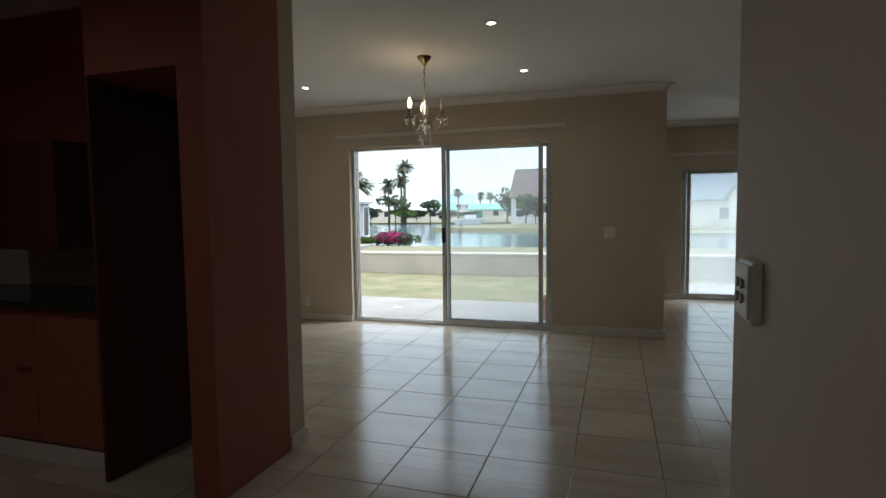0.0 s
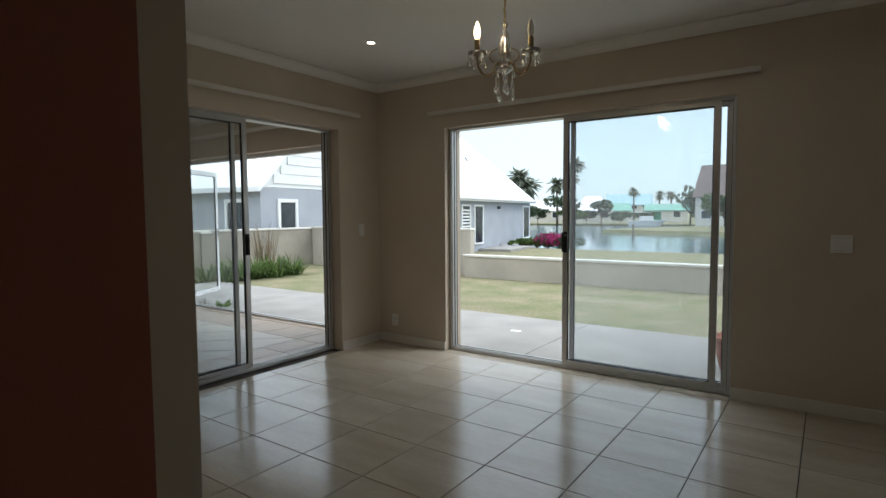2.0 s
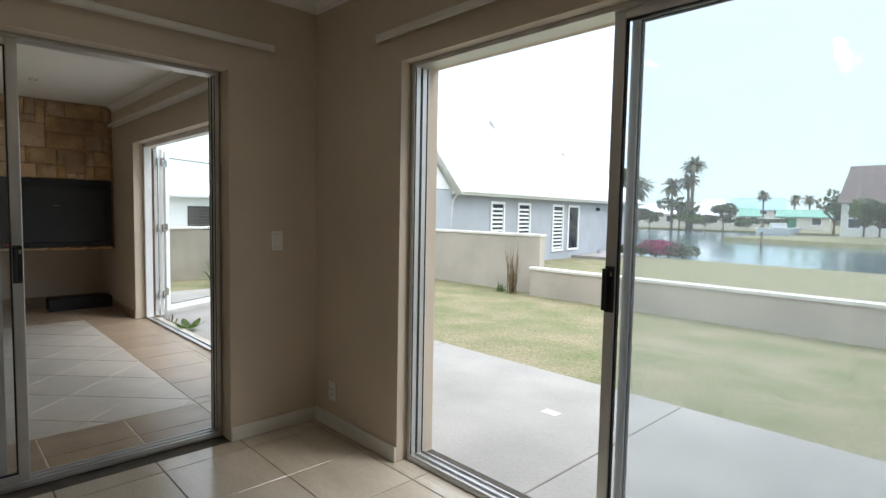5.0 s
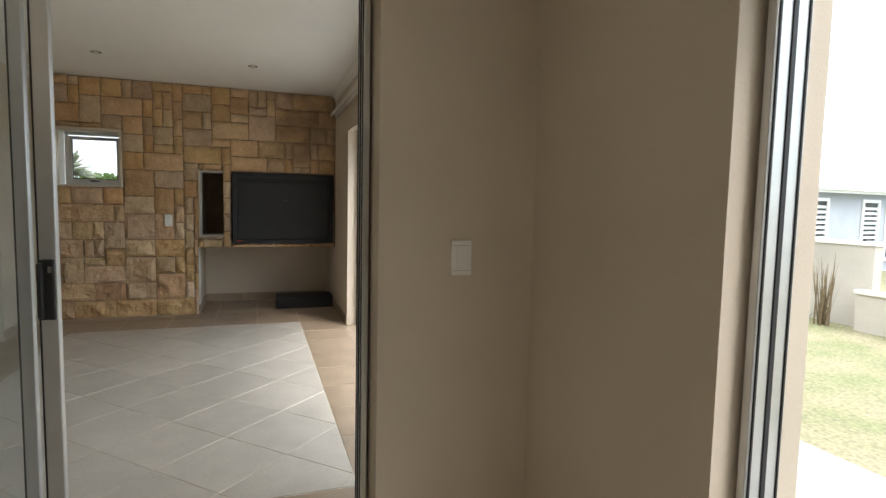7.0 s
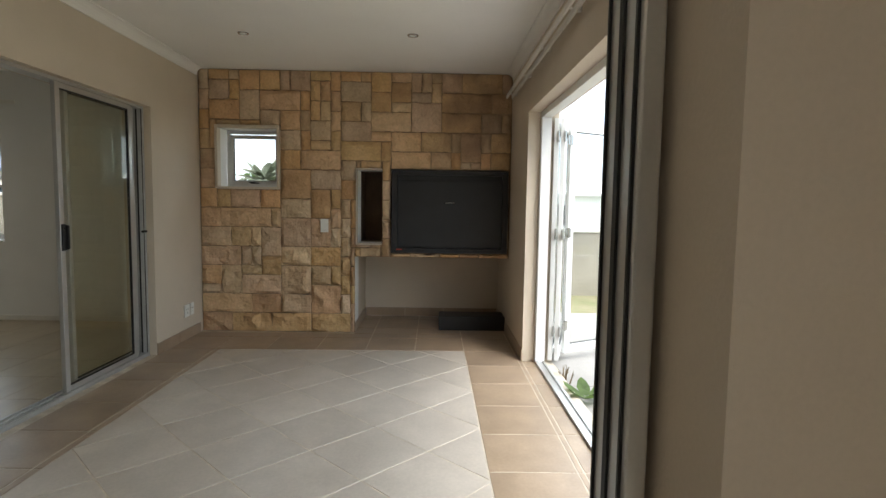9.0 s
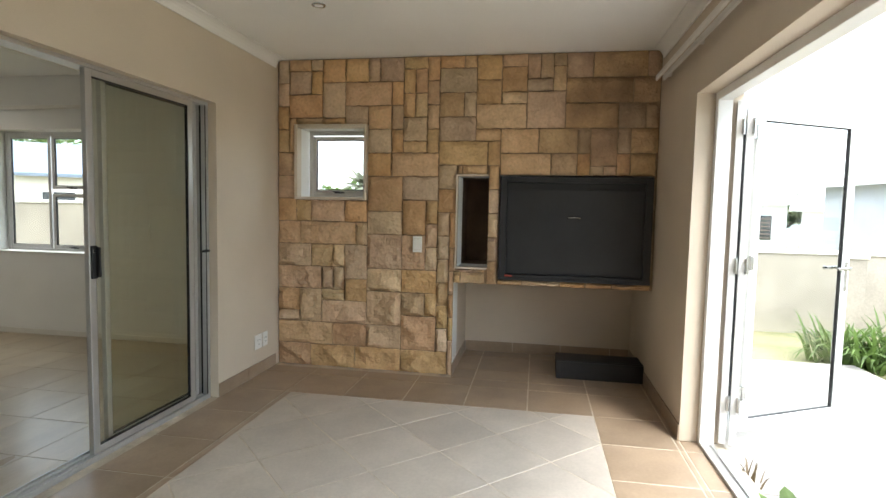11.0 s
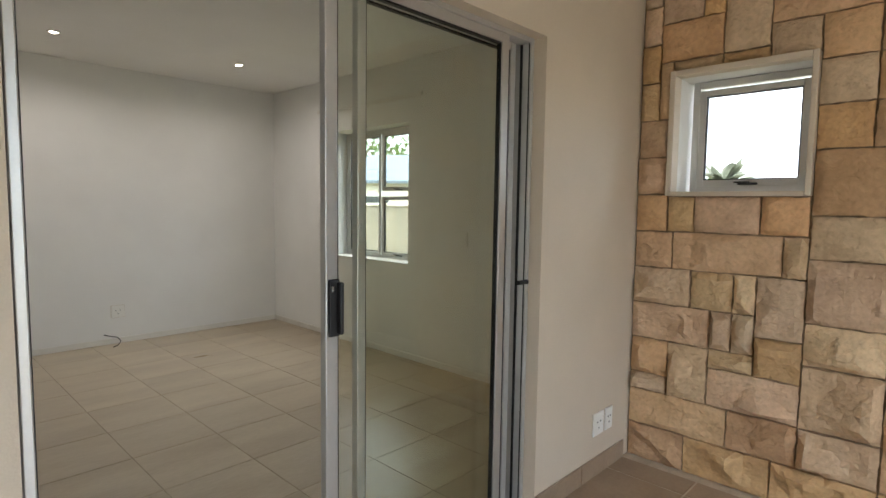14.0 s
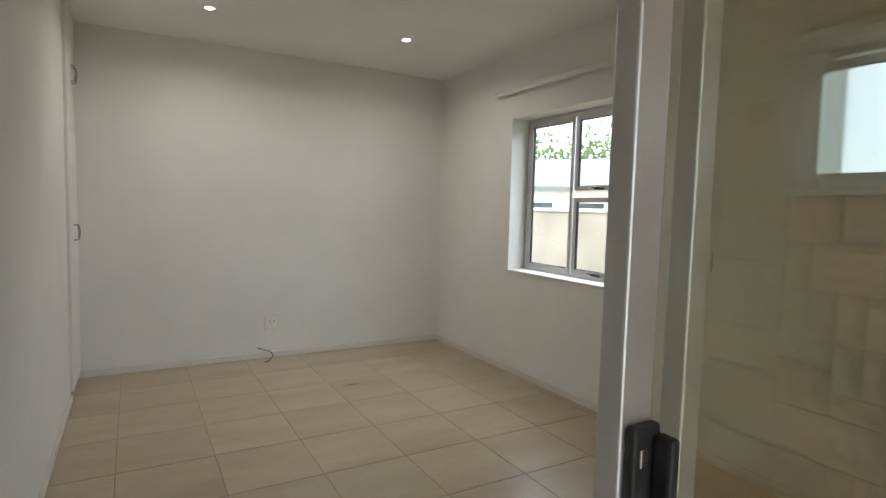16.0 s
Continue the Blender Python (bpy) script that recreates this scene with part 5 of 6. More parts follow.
for px, d, h, c, s in ((990, 62, 6.6, 1.9, 2), (1012, 62, 5.6, 2.0, 3), (1066, 100, 7.6, 2.3, 4), (1097, 100, 11.0, 2.4, 5), (1257, 130, 6.4, 1.6, 6), (1281, 130, 6.4, 1.6, 7), (1210, 140, 7.6, 1.8, 8), (1091, 101, 8.6, 2.2, 9)):
    x, y = sight(az_of(px), d)
    palm(x, y, -0.7, h, c, "tall fan palm across the canal", s)
for px, d, h, w, m, s in ((1078, 98, 5.4, 6.5, LEAF_DARK, 11), (1098, 97, 2.9, 5.0, LEAF, 12), (1120, 101, 2.6, 5, LEAF_DARK, 17), (1148, 99, 4.4, 4.2, LEAF_DARK, 13), (1185, 98, 2.2, 4.0, LEAF_DARK, 14), (1318, 96, 6.2, 5.5, LEAF_DARK, 15), (1362, 80, 4.6, 4.6, LEAF, 16), (1340, 92, 5.2, 4.5, LEAF_DARK, 18), (1385, 76, 4.2, 4.2, LEAF_DARK, 19), (1030, 99, 3.4, 6.0, LEAF_DARK, 20), (1000, 96, 3.6, 6.0, LEAF_DARK, 21), (1225, 110, 2.2, 5, LEAF_DARK, 22)):
    x, y = sight(az_of(px), d)
    tree(x, y, -0.7, h, w, "bushy green tree on the far bank", s, m, 0.32)
x, y = sight(-16.3, 66, E15)
tree(x, y, -0.7, 9.0, 6.5, "bushy green tree behind the gabled house", 31, LEAF, 0.4)

# far belt of trees that closes the horizon
rng = random.Random(5)
bm = bmesh.new()
for k in range(120):
    a = radians(k * 3)
    d = rng.uniform(190, 260)
    leaf_cloud(bm, (d * math.cos(a), d * math.sin(a), rng.uniform(0.0, 1.5)), (9, 9, rng.uniform(1.5, 3.0)), 45, 1.6, rng)
solid("far_woods", bm, LEAF_DARK, "distant low belt of trees", "woods", kind="stuff")


def blade_plant(name, x, y, z, n, length, width, label, seed, material, spread=0.3, arch=0.6, upright=0.5):
    """Strap leaves arching out of a clump."""
    rng = random.Random(seed)
    root = thing(name, label, "plant", (x, y, z), group="garden plants")
    bm = bmesh.new()
    for _ in range(n):
        a = rng.uniform(0, 6.3)
        r0 = spread * rng.random()
        bx, by = r0 * math.cos(a * 3.1), r0 * math.sin(a * 3.1)
        ln = length * rng.uniform(0.6, 1.1)
        out = rng.uniform(0.25, 1.0) * (1 - upright) + 0.08
        last = None
        side = Vector((-math.sin(a), math.cos(a), 0))
        for j in range(5):
            t = j / 4
            p = Vector((bx + math.cos(a) * ln * out * t, by + math.sin(a) * ln * out * t, ln * (t - arch * out * t * t * 1.2)))
            w = width * (1 - t) ** 0.6 * 0.5 + 0.001
            cur = (bm.verts.new(p - side * w), bm.verts.new(p + side * w))
            if last:
                bm.faces.new((last[0], last[1], cur[1], cur[0]))
            last = cur
    part("leaves", bm, material, root)
    return root


for k in range(8):
    blade_plant("agapanthus", -10.75 + 0.2 * (k % 2), 8.15 + k * 0.30, -0.11, 80, 0.80, 0.04, "dense green strap-leaved agapanthus clump along the wall", 40 + k, LEAF, 0.26, 0.75, 0.12)
tall_grass = blade_plant("flax_plant", -11.2, 9.9, -0.11, 60, 1.35, 0.02, "tall dry brown flax beside the garden wall", 60, DRY, 0.25, 0.4, 0.8)
blade_plant("flax_plant", -7.15, 11.98, -0.11, 34, 0.95, 0.02, "tall dry brown flax at the low wall's end", 61, DRY, 0.10, 0.3, 0.85)
blade_plant("weed", -5.35, 6.75, -0.056, 30, 0.22, 0.016, "green weed growing in the patio joint", 62, LEAF, 0.18)
blade_plant("weed", -7.45, 11.98, -0.11, 18, 0.2, 0.02, "small weed at the wall's foot", 63, LEAF, 0.1)
blade_plant("weed", -7.72, 6.24, -0.056, 14, 0.18, 0.012, "dry weed beside the folding door's sill", 64, DRY, 0.08)
w = thing("broadleaf_weed", "bright green broad-leaved weed beside the door sill", "plant", (-7.28, 6.30, -0.056), group="garden plants")
rng = random.Random(9)
for k in range(6):
    bm = bmesh.new()
    a = k * 1.05
    pts = [(0.01, 0), (0.06, 0.04), (0.11, 0.05), (0.16, 0.03), (0.18, 0.0), (0.16, -0.03), (0.11, -0.05), (0.06, -0.04)]
    f = [bm.verts.new((px_ * math.cos(a) - py_ * math.sin(a), px_ * math.sin(a) + py_ * math.cos(a), 0.02 + px_ * 0.55 - abs(py_) * 0.3)) for px_, py_ in pts]
    c = bm.verts.new((0.1 * math.cos(a), 0.1 * math.sin(a), 0.055))
    for j in range(8):
        bm.faces.new((f[j], f[(j + 1) % 8], c))
    part("leaf", bm, LEAF, w)


def shrub(x, y, z, r, h, label, seed, material, bloom=None):
    rng = random.Random(seed)
    root = thing("flowering_shrub" if bloom else "shrub", label, "shrub", (x, y, z), group="shrubs by the canal")
    bm = bmesh.new()
    for k in range(5):
        a = k * 1.26
        tube(bm, [(0, 0, -0.1), (r * 0.4 * math.cos(a), r * 0.4 * math.sin(a), h * 0.6)], [0.03, 0.01], 5)
    part("stems", bm, BARK, root)
    bm = bmesh.new()
    for k in range(6):
        a = rng.uniform(0, 6.3)
        leaf_cloud(bm, (r * 0.5 * math.cos(a), r * 0.5 * math.sin(a), h * rng.uniform(0.4, 0.65)), (r * 0.55, r * 0.55, h * 0.38), 90, 0.11, rng)
    part("foliage", bm, material, root)
    if bloom:
        bm = bmesh.new()
        for k in range(6):
            a = rng.uniform(0, 6.3)
            leaf_cloud(bm, (r * 0.5 * math.cos(a), r * 0.5 * math.sin(a), h * 0.62), (r * 0.6, r * 0.6, h * 0.40), 60, 0.10, rng)
        part("blossom", bm, bloom, root, "magenta blossom")


for px, d, r, h, m, bl, s in ((1000, 32, 0.7, 0.55, LEAF, None, 71), (1025, 32, 0.8, 0.6, LEAF, None, 72), (1046, 31.5, 0.8, 0.85, LEAF_DARK, FLOWER, 73), (1068, 31.2, 0.8, 0.8, LEAF_DARK, FLOWER, 74), (1090, 31, 0.85, 0.8, LEAF_DARK, None, 75), (975, 32, 0.6, 0.4, LEAF, None, 76)):
    x, y = sight(az_of(px), d)
    shrub(x, y, -0.68, r, h, "low green shrub beside the canal" if not bl else "magenta flowering shrub beside the canal", s, m, bl)

# mooring post and moored boat
x, y = sight(az_of(1208), 52)
bm = bmesh.new()
tube(bm, [(0, 0, -0.8), (0.02, 0, 1.1)], [0.11, 0.09], 10)
o = solid("mooring_post", bm, BARK, "weathered wooden mooring post in the canal", "post", smooth=True)
o.location = (x, y, -0.83)
x, y = sight(az_of(1231), 94)
boat = thing("motor_boat", "small white cabin boat moored at the far bank", "boat", (x, y, -0.83))
boat.rotation_euler = (0, 0, radians(25))
bm = bmesh.new()
lo = [bm.verts.new(p) for p in ((-2.4, -0.6, -0.1), (1.6, -0.55, -0.1), (2.4, 0, 0.0), (1.6, 0.55, -0.1), (-2.4, 0.6, -0.1))]
hi = [bm.verts.new(p) for p in ((-2.6, -1.0, 0.8), (1.8, -0.95, 0.9), (3.4, 0, 1.1), (1.8, 0.95, 0.9), (-2.6, 1.0, 0.8))]
for k in range(5):
    bm.faces.new((lo[k], lo[(k + 1) % 5], hi[(k + 1) % 5], hi[k]))
bm.faces.new(hi)
bm.faces.new(list(reversed(lo)))
part("hull", bm, WHITE_FRAME, boat, "white hull")
part("cabin", boxes((-0.8, 1.2, -0.7, 0.7, 0.85, 1.6), bevel=0.1), WHITE_FRAME, boat)
part("canopy", boxes((-2.0, 0.8, -0.9, 0.9, 2.2, 2.3), bevel=0.04), WHITE_FRAME, boat, "white canopy")
for sx in (-1.9, 0.7):
    for sy in (-0.8, 0.8):
        bm = bmesh.new()
        tube(bm, [(sx, sy, 0.85), (sx, sy, 2.2)], 0.03, 6)
        part("canopy_post", bm, CHROME, boat)

# porch column outside the living room
porch = thing("porch_column", "round cream plastered porch column standing on the patio", "column", (3.07, 10.74, -0.056))
bm = bmesh.new()
lathe(bm, [(0.115, 0.10), (0.115, 2.72), (0.135, 2.75), (0.15, 2.80), (0.15, 2.90)], seg=28)
part("shaft", bm, OUTER, porch, smooth=False)
part("base_block", boxes((-0.15, 0.15, -0.15, 0.15, 0.0, 0.10), bevel=0.006), TILE_BROWN, porch, "brown tiled base block")

# terracotta pot on the patio
pot = thing("plant_pot", "terracotta plant pot standing on the patio", "pot", (-0.72, 6.95, -0.055))
bm = bmesh.new()
lathe(bm, [(0.09, 0.0), (0.13, 0.16), (0.15, 0.25), (0.165, 0.25), (0.165, 0.30), (0.145, 0.30), (0.13, 0.24), (0.02, 0.23)], seg=20)
part("pot_body", bm, mat("terracotta_clay", (0.40, 0.16, 0.10), 0.8, vary=0.12, scale=10), pot, smooth=True)
bm = bmesh.new()
lathe(bm, [(0.125, 0.225), (0.125, 0.235), (0.001, 0.245)], seg=16)
part("soil", bm, SOOT, pot, "dark potting soil")


# ---- parked car beyond the low wall ----
def car():
    root = thing("parked_car", "white and blue small hatchback parked beyond the wall", "car", (6.05, 22.29, -0.63))
    root.rotation_euler = (0, 0, radians(100))
    WHITE_CAR = mat("white_car_paint", (0.80, 0.81, 0.82), 0.25, vary=0.02, bump=0)
    BLUE_CAR = mat("blue_car_paint", (0.035, 0.06, 0.42), 0.25, vary=0.03, bump=0)
    TYRE = mat("tyre_rubber", (0.02, 0.02, 0.02), 0.85, vary=0.1)

    def hull(name, sections, material, label):
        bm = bmesh.new()
        rings = []
        for x, hw0, z0, hw1, z1 in sections:
            rings.append([bm.verts.new(p) for p in ((x, -hw0, z0), (x, -hw0 * 1.02, (z0 + z1) / 2), (x, -hw1, z1), (x, hw1, z1), (x, hw0 * 1.02, (z0 + z1) / 2), (x, hw0, z0))])
        for a, b in zip(rings, rings[1:]):
            for k in range(6):
                bm.faces.new((a[k], a[(k + 1) % 6], b[(k + 1) % 6], b[k]))
        bm.faces.new(rings[0])
        bm.faces.new(list(reversed(rings[-1])))
        bmesh.ops.recalc_face_normals(bm, faces=bm.faces)
        bmesh.ops.bevel(bm, geom=bm.edges[:], offset=0.03, segments=2, affect="EDGES")
        return part(name, bm, material, root, label, True)
    hull("body", [(-1.95, 0.70, 0.30, 0.66, 0.80), (-1.85, 0.80, 0.22, 0.76, 0.95), (-0.6, 0.83, 0.20, 0.80, 0.95), (0.9, 0.83, 0.20, 0.79, 0.92), (1.6, 0.80, 0.22, 0.72, 0.80), (1.92, 0.68, 0.32, 0.60, 0.62)], BLUE_CAR, "blue lower body")
    hull("cabin", [(-1.86, 0.74, 0.90, 0.60, 1.05), (-1.55, 0.76, 0.92, 0.60, 1.46), (-0.3, 0.78, 0.92, 0.62, 1.52), (0.45, 0.78, 0.92, 0.60, 1.42), (1.25, 0.74, 0.86, 0.68, 0.92)], WHITE_CAR, "white roof and upper body")
    hull("bonnet", [(0.95, 0.76, 0.85, 0.72, 0.955), (1.5, 0.72, 0.78, 0.68, 0.86), (1.88, 0.6, 0.6, 0.56, 0.68)], WHITE_CAR, "white bonnet")
    for sy in (1, -1):
        for x0, x1, z1 in ((-1.35, -0.75, 1.36), (-0.66, 0.15, 1.40), (0.2, 0.62, 1.28)):
            bm = bmesh.new()
            vs = [bm.verts.new((a, sy * b, c)) for a, b, c in ((x0, 0.775, 0.99), (x1, 0.775, 0.99), (x1 - (0.3 if x0 > 0.1 else 0.02), 0.665, z1), (x0 + 0.05, 0.665, z1))]
            f = bm.faces.new(vs)
            r = bmesh.ops.extrude_face_region(bm, geom=[f])
            for v in r["geom"]:
                if isinstance(v, bmesh.types.BMVert):
                    v.co.y += sy * 0.012
            bmesh.ops.recalc_face_normals(bm, faces=bm.faces)
            part("side_window", bm, DARK_PANE, root, "dark side window")
        part("headlight", boxes((1.62, 1.86, sy * 0.5, sy * 0.70, 0.62, 0.74), bevel=0.03), CHROME, root)
        part("tail_light", boxes((-1.94, -1.86, sy * 0.58, sy * 0.72, 0.75, 1.0), bevel=0.02), mat("red_lamp", (0.5, 0.02, 0.02), 0.3) if "red_lamp" not in MATS else MATS["red_lamp"], root)
        part("mirror", boxes((0.55, 0.68, sy * 0.82, sy * 0.98, 0.95, 1.06), bevel=0.03), WHITE_CAR, root)
        for sx in (-1.25, 1.22):
            bm = bmesh.new()
            bmesh.ops.create_cone(bm, cap_ends=True, segments=24, radius1=0.31, radius2=0.31, depth=0.2, matrix=pose(sx, sy * 0.74, 0.31, 90, 0, 0))
            wheel = part("wheel", bm, TYRE, root, "black tyre")
            bm = bmesh.new()
            bmesh.ops.create_cone(bm, cap_ends=True, segments=20, radius1=0.20, radius2=0.18, depth=0.03, matrix=pose(sx, sy * 0.845, 0.31, 90, 0, 0))
            part("rim", bm, CHROME, wheel, "silver wheel rim")


car()

# ---- beyond the west windows ----
far_house(120.0, 34, 12, 8, 1.6, 2.7, CREAM, BLUE_ROOF, "neighbouring house with pale blue-grey roof", 3, base=-1.2, eye=(-5.1, 4.95), turn=-20)
far_house(136, 30, 13, 9, 3.0, 4.8, CREAM, BLUE_ROOF, "cream bungalow with blue-grey roof behind the wall", 5, base=-0.3, eye=(-6.01, 4.43), turn=-10, hip=True)
palm(*sight(115.6, 26, (-5.1, 4.95)), -0.2, 4.0, 1.2, "shaggy palm outside the small window", 91)
palm(*sight(120.0, 30, (-5.1, 4.95)), -0.2, 2.6, 1.4, "short palm outside the small window", 92)
for az, d, h, s in ((108, 40, 3.6, 93), (104, 42, 3.2, 94), (111, 44, 3.4, 103), (114, 43, 3.2, 104), (117, 45, 3.4, 105), (145, 42, 8.2, 95), (137, 44, 8.0, 96), (141, 46, 8.8, 97), (133, 42, 7.4, 98), (129, 44, 7.0, 106), (66.5, 33, 3.0, 99), (150, 34, 6, 100)):
    x, y = sight(az, d, (-5.6, 4.6))
    tree(x, y, -0.2, h, h * 1.3, "leafy green tree behind the neighbouring houses", s, LEAF, 0.22, 10, 80)
far_house(59.0, 27, 7, 7, 2.1, 3.2, WHITE_ROOF, WHITE_ROOF, "white outbuilding beyond the garden wall", 0, base=-0.3, eye=(-4.63, 5.05))
lg = far_house(71.5, 30, 4.2, 6, 2.4, 3.2, WHITE_ROOF, WHITE_ROOF, "white garage with dark louvre window", 0, base=-0.3, eye=(-4.63, 5.05))
facing_box(lg, "louvre_window", 0.3, 1.5, -0.05, 0.0, 0.6, 1.75, DARK_PANE, "dark louvre window")
for k in range(6):
    facing_box(lg, "louvre_slat", 0.34, 1.46, -0.09, -0.05, 0.66 + k * 0.18, 0.72 + k * 0.18, BROWN_ROOF)
palm(*sight(107.0, 25, (-3.28, 5.18)), -0.2, 2.7, 1.6, "fan palm outside the small window", 101)
garden_wall("wall_garden_pier", -12.48, -12.20, 8.9, 9.15, 0.93, "pier of the side garden wall", REAR_PLASTER)


for k, (dx, dy, s) in enumerate(((0, 0, 0.34), (0.6, 0.25, 0.26), (-0.55, 0.2, 0.3), (0.2, -0.4, 0.22))):
    bm = bmesh.new()
    bmesh.ops.create_icosphere(bm, subdivisions=2, radius=s)
    for v in bm.verts:
        v.co *= 1 + 0.35 * noise.noise(v.co * 3.1 + Vector((k * 5.0, 0, 0)))
        v.co.z *= 0.6
    o = solid("rock", bm, MATS["grey_lead"], "rough grey garden rock beside the grey house", "rock", group="garden rocks")
    x, y = sight(az_of(962), 30.5)
    o.location = (x + dx, y + dy, -0.55)

# ---- pieces: stone cladding ----
def stone_cells():
    """Random ashlar on a grid of 0.105 m cells: rectangles (y, y, z, z)."""
    rng = random.Random(21)
    y0, z0, ny, nz = SY + 0.005, 0.0, 31, 27
    cw, ch = (NY - 0.004 - y0) / ny, (HR - 0.003) / nz
    taken = [[False] * nz for _ in range(ny)]
    holes = [(WIN_S[0] - 0.028, WIN_S[1] + 0.022, WIN_S[2] - 0.022, WIN_S[3] + 0.03), (NICHE[0] - 0.012, NICHE[1], NICHE[2] - 0.014, NICHE[3] + 0.012), FIRE, (UNDER[0], NY, 0, 0.785)]
    out = []
    sizes = [(4, 2), (3, 2), (3, 2), (3, 3), (2, 2), (2, 2), (2, 3), (1, 2), (2, 1), (4, 2), (5, 2), (2, 2)]
    for j in range(nz):
        for i in range(ny):
            if taken[i][j]:
                continue
            for w, h in rng.sample(sizes, len(sizes)) + [(1, 1)]:
                if i + w > ny or j + h > nz or any(taken[a][b] for a in range(i, i + w) for b in range(j, j + h)):
                    continue
                break
            for a in range(i, i + w):
                for b in range(j, j + h):
                    taken[a][b] = True
            out.append((y0 + i * cw, y0 + (i + w) * cw, z0 + j * ch, z0 + (j + h) * ch))
    res = []
    for r in out:
        pieces = [r]
        for h in holes:
            nxt = []
            for a0, a1, b0, b1 in pieces:
                if a1 <= h[0] or a0 >= h[1] or b1 <= h[2] or b0 >= h[3]:
                    nxt.append((a0, a1, b0, b1))
                    continue
                if a0 < h[0]:
                    nxt.append((a0, h[0], b0, b1))
                if a1 > h[1]:
                    nxt.append((h[1], a1, b0, b1))
                m0, m1 = max(a0, h[0]), min(a1, h[1])
                if b0 < h[2]:
                    nxt.append((m0, m1, b0, h[2]))
                if b1 > h[3]:
                    nxt.append((m0, m1, h[3], b1))
            pieces = nxt
        res += [p for p in pieces if p[1] - p[0] > 0.028 and p[3] - p[2] > 0.028]
    return res


def stone_mesh(w, h, depth, rough, seed):
    rng = random.Random(seed)
    nu, nv = max(4, min(11, round(w / 0.032))), max(4, min(9, round(h / 0.032)))
    bm = bmesh.new()
    g = 0.0045
    rows = []
    o = Vector((rng.uniform(0, 90), rng.uniform(0, 90), rng.uniform(0, 90)))
    # split faces of the broken stone: the lowest of a few tilted planes
    planes = [(rng.uniform(0.35, 1.0), rng.choice((-1, 1)) * rng.uniform(4, 15), rng.choice((-1, 1)) * rng.uniform(3, 14), rng.uniform(0.25, 0.75) * w, rng.uniform(0.25, 0.75) * h) for _ in range(3)]
    for b in range(nv + 1):
        row = []
        for a in range(nu + 1):
            y, z = g + (w - 2 * g) * a / nu, g + (h - 2 * g) * b / nv
            edge = min(a, nu - a, b, nv - b)
            if edge == 0:
                x = depth * 0.62
                y += rng.uniform(-0.003, 0.003)
                z += rng.uniform(-0.003, 0.003)
            else:
                f = noise.noise(o + Vector((y * 9, z * 9, 0))) + 0.6 * noise.noise(o + Vector((y * 24, z * 24, 3)))
                split = min(q + sy * (y - cy) + sz * (z - cz) for q, sy, sz, cy, cz in planes)
                x = depth + rough * (0.35 * f + max(-0.5, min(1.0, split))) * (0.75 if edge == 1 else 1.0)
            row.append(bm.verts.new((x, y, z)))
        rows.append(row)
    for b in range(nv):
        for a in range(nu):
            if rng.random() < 0.5:
                bm.faces.new((rows[b][a], rows[b][a + 1], rows[b + 1][a + 1]))
                bm.faces.new((rows[b][a], rows[b + 1][a + 1], rows[b + 1][a]))
            else:
                bm.faces.new((rows[b][a], rows[b][a + 1], rows[b + 1][a]))
                bm.faces.new((rows[b][a + 1], rows[b + 1][a + 1], rows[b + 1][a]))
    rim = [rows[0][a] for a in range(nu)] + [rows[b][nu] for b in range(nv)] + [rows[nv][a] for a in range(nu, 0, -1)] + [rows[b][0] for b in range(nv, 0, -1)]
    back = [bm.verts.new((0.0, v.co.y, v.co.z)) for v in rim]
    n = len(rim)
    for f in bm.faces:
        f.smooth = rough < 0.025
    for k in range(n):
        e = bm.edges.get((rim[k], rim[(k + 1) % n]))
        if e:
            e.smooth = False
    for k in range(n):
        bm.faces.new((rim[k], back[k], back[(k + 1) % n], rim[(k + 1) % n]))
    bmesh.ops.recalc_face_normals(bm, faces=bm.faces)
    return bm


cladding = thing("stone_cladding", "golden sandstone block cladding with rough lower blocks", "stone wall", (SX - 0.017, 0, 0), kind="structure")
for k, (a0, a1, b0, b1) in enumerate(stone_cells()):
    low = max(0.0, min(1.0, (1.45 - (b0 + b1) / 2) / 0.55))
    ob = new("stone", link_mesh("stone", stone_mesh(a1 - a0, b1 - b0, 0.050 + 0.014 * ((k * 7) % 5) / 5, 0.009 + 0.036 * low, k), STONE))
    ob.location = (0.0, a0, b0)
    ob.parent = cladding

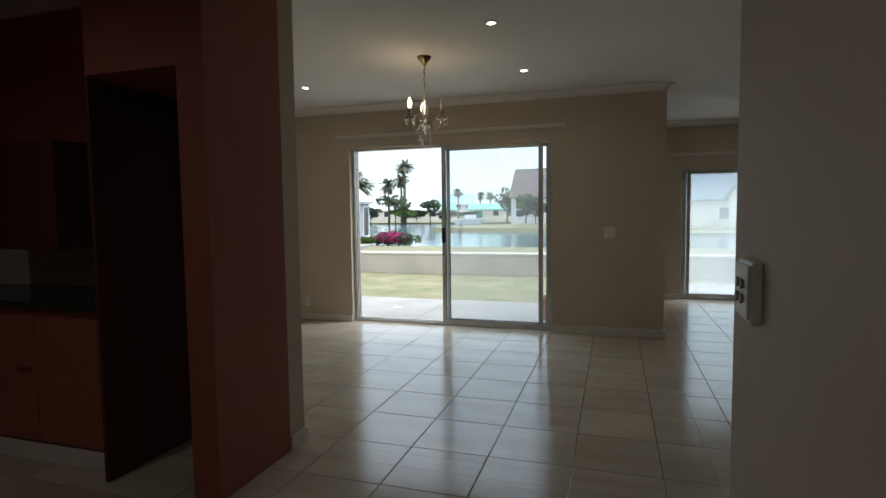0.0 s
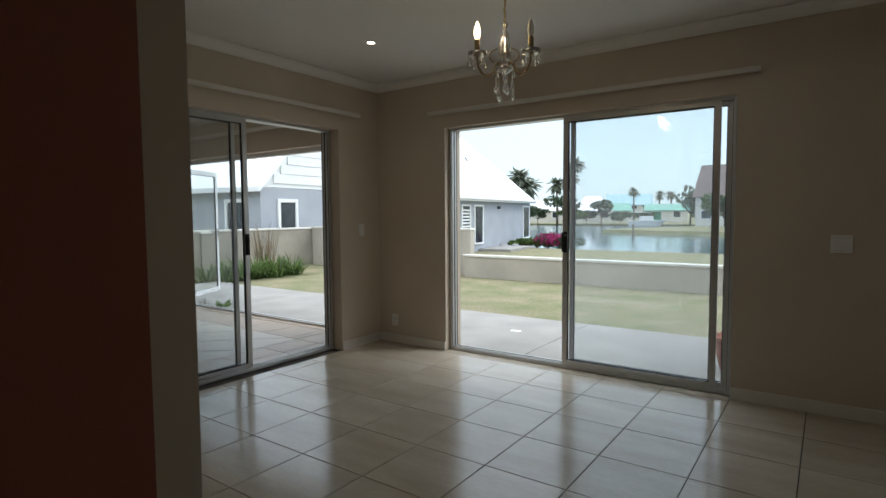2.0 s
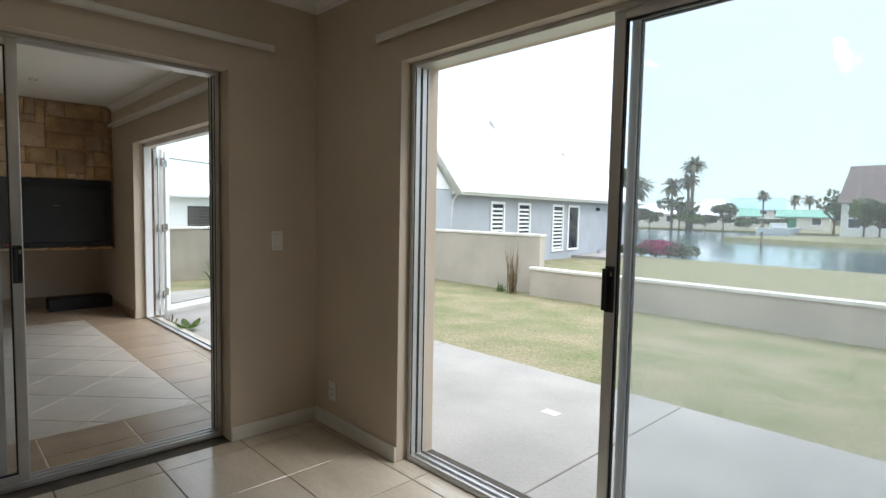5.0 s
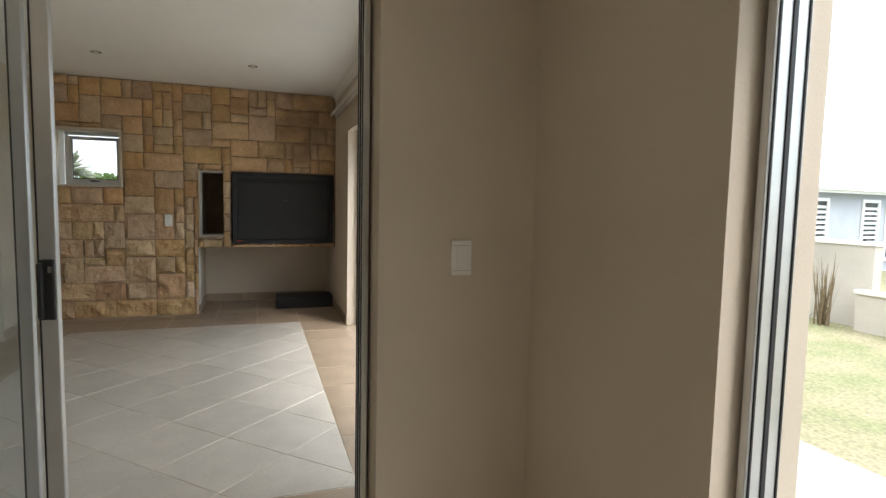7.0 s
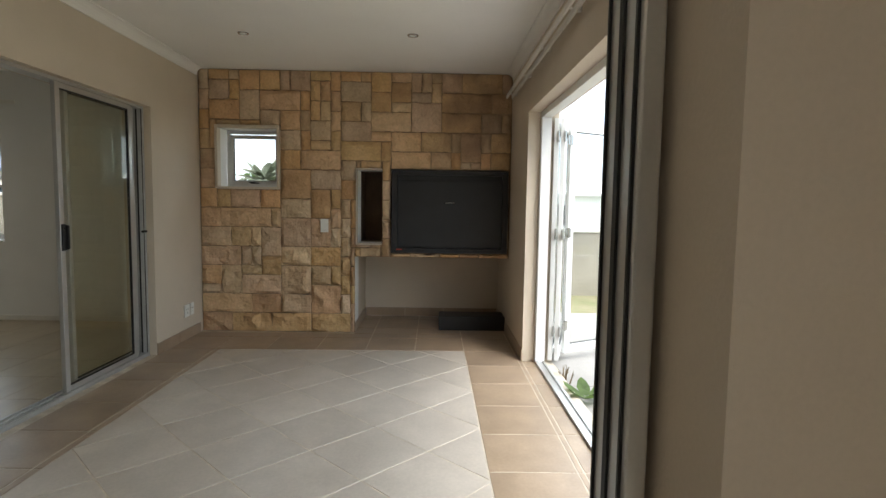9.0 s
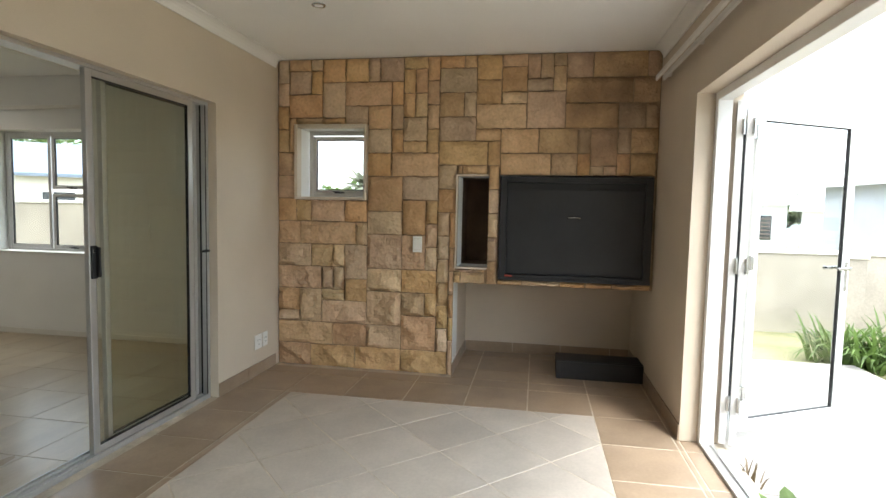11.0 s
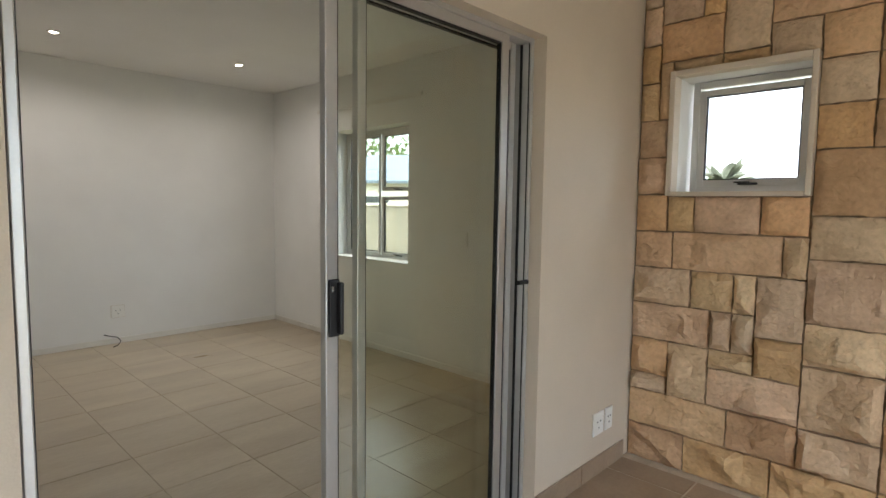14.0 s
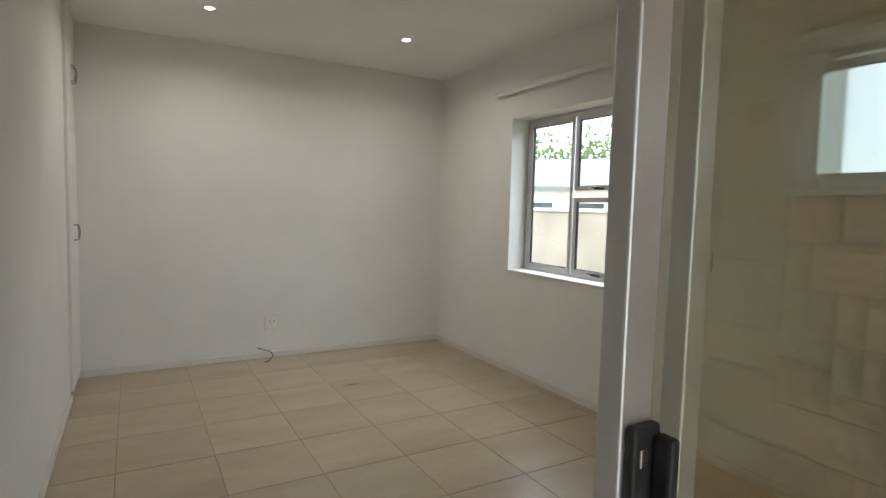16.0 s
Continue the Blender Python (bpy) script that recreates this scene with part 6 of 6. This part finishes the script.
# ---- pieces: floor tiles ----
P = 0.45
O = (-1.05, 3.2)
tile_floor(floor_dining, TILE, [(WX, EX, 2.655, NY), (-1.695, EX, 2.51, 2.655), (DA[0], DA[1], NY, 6.02)], O, P)
tile_floor(floor_living, TILE, [(EX, 7.0, 1.45, LY)], O, P)
tile_floor(floor_kitchen, TILE, [(WO, 0.35, -1.0, 1.45), (WO, EX, 1.45, 2.51)], O, P)
tile_floor(floor_bedroom, TILE_BED, [(BX, -6.1, BY, 2.578), (DC[0], DC[1], 2.578, 2.64)], (-6.60, 0.49), 0.462, 0.004)
FX0, FX1, FY0, FY1 = -8.37, -4.648, 3.27, 5.475
g = 0.009
for x0, x1, y0, y1 in ((-9.0, FX0, SY, NY), (FX1, WO, SY, NY), (FX0, FX1, SY, FY0), (FX0, FX1, FY1, NY), (-9.93, -9.0, 4.38, NY), (DF[0], DF[1], NY, 6.06)):
    tile_floor(floor_braai, TILE_BROWN, [(x0 + g / 2, x1 - g / 2, y0 + g / 2, y1 - g / 2)], (FX0, FY1 - 5 * 0.45), 0.45, g)
R = 0.448
cx, cy = -7.608, 4.22
for i in range(-14, 16):
    for j in range(-14, 14):
        ux, uy = cx + (i - j) * R * 0.7071, cy + (i + j) * R * 0.7071
        r = (R - g) * 0.7071
        lay_tile(clip_poly([(ux + r, uy), (ux, uy + r), (ux - r, uy), (ux, uy - r)], FX0 + g / 2, FX1 - g / 2, FY0 + g / 2, FY1 - g / 2), floor_braai, TILE_GREY)

# tile skirting of the braai room
skirt = thing("tile_skirting", "brown tile skirting round the braai room", "skirting", (0, 0, 0), kind="structure")


def tile_skirt(axis, a0, a1, c, side):
    a = a0
    while a < a1 - 0.01:
        b = min(a + 0.462, a1)
        bm = bmesh.new()
        abox(bm, axis, a + 0.002, b - 0.002, *sorted((c, c + side * 0.010)), 0.001, 0.10, 0.0015)
        part("tile", bm, TILE_BROWN, skirt)
        a = b


for run in (("x", -9.0, DC[0], SY, 1), ("x", DC[1], WO, SY, 1), ("x", -9.92, DF[0], NY, -1), ("y", 4.39, NY - 0.01, -9.93, 1), ("y", SY + 0.01, DB[0], WO, -1), ("x", DF[1], WO, NY, -1), ("x", -9.92, -9.04, 4.38, 1)):
    tile_skirt(*run)
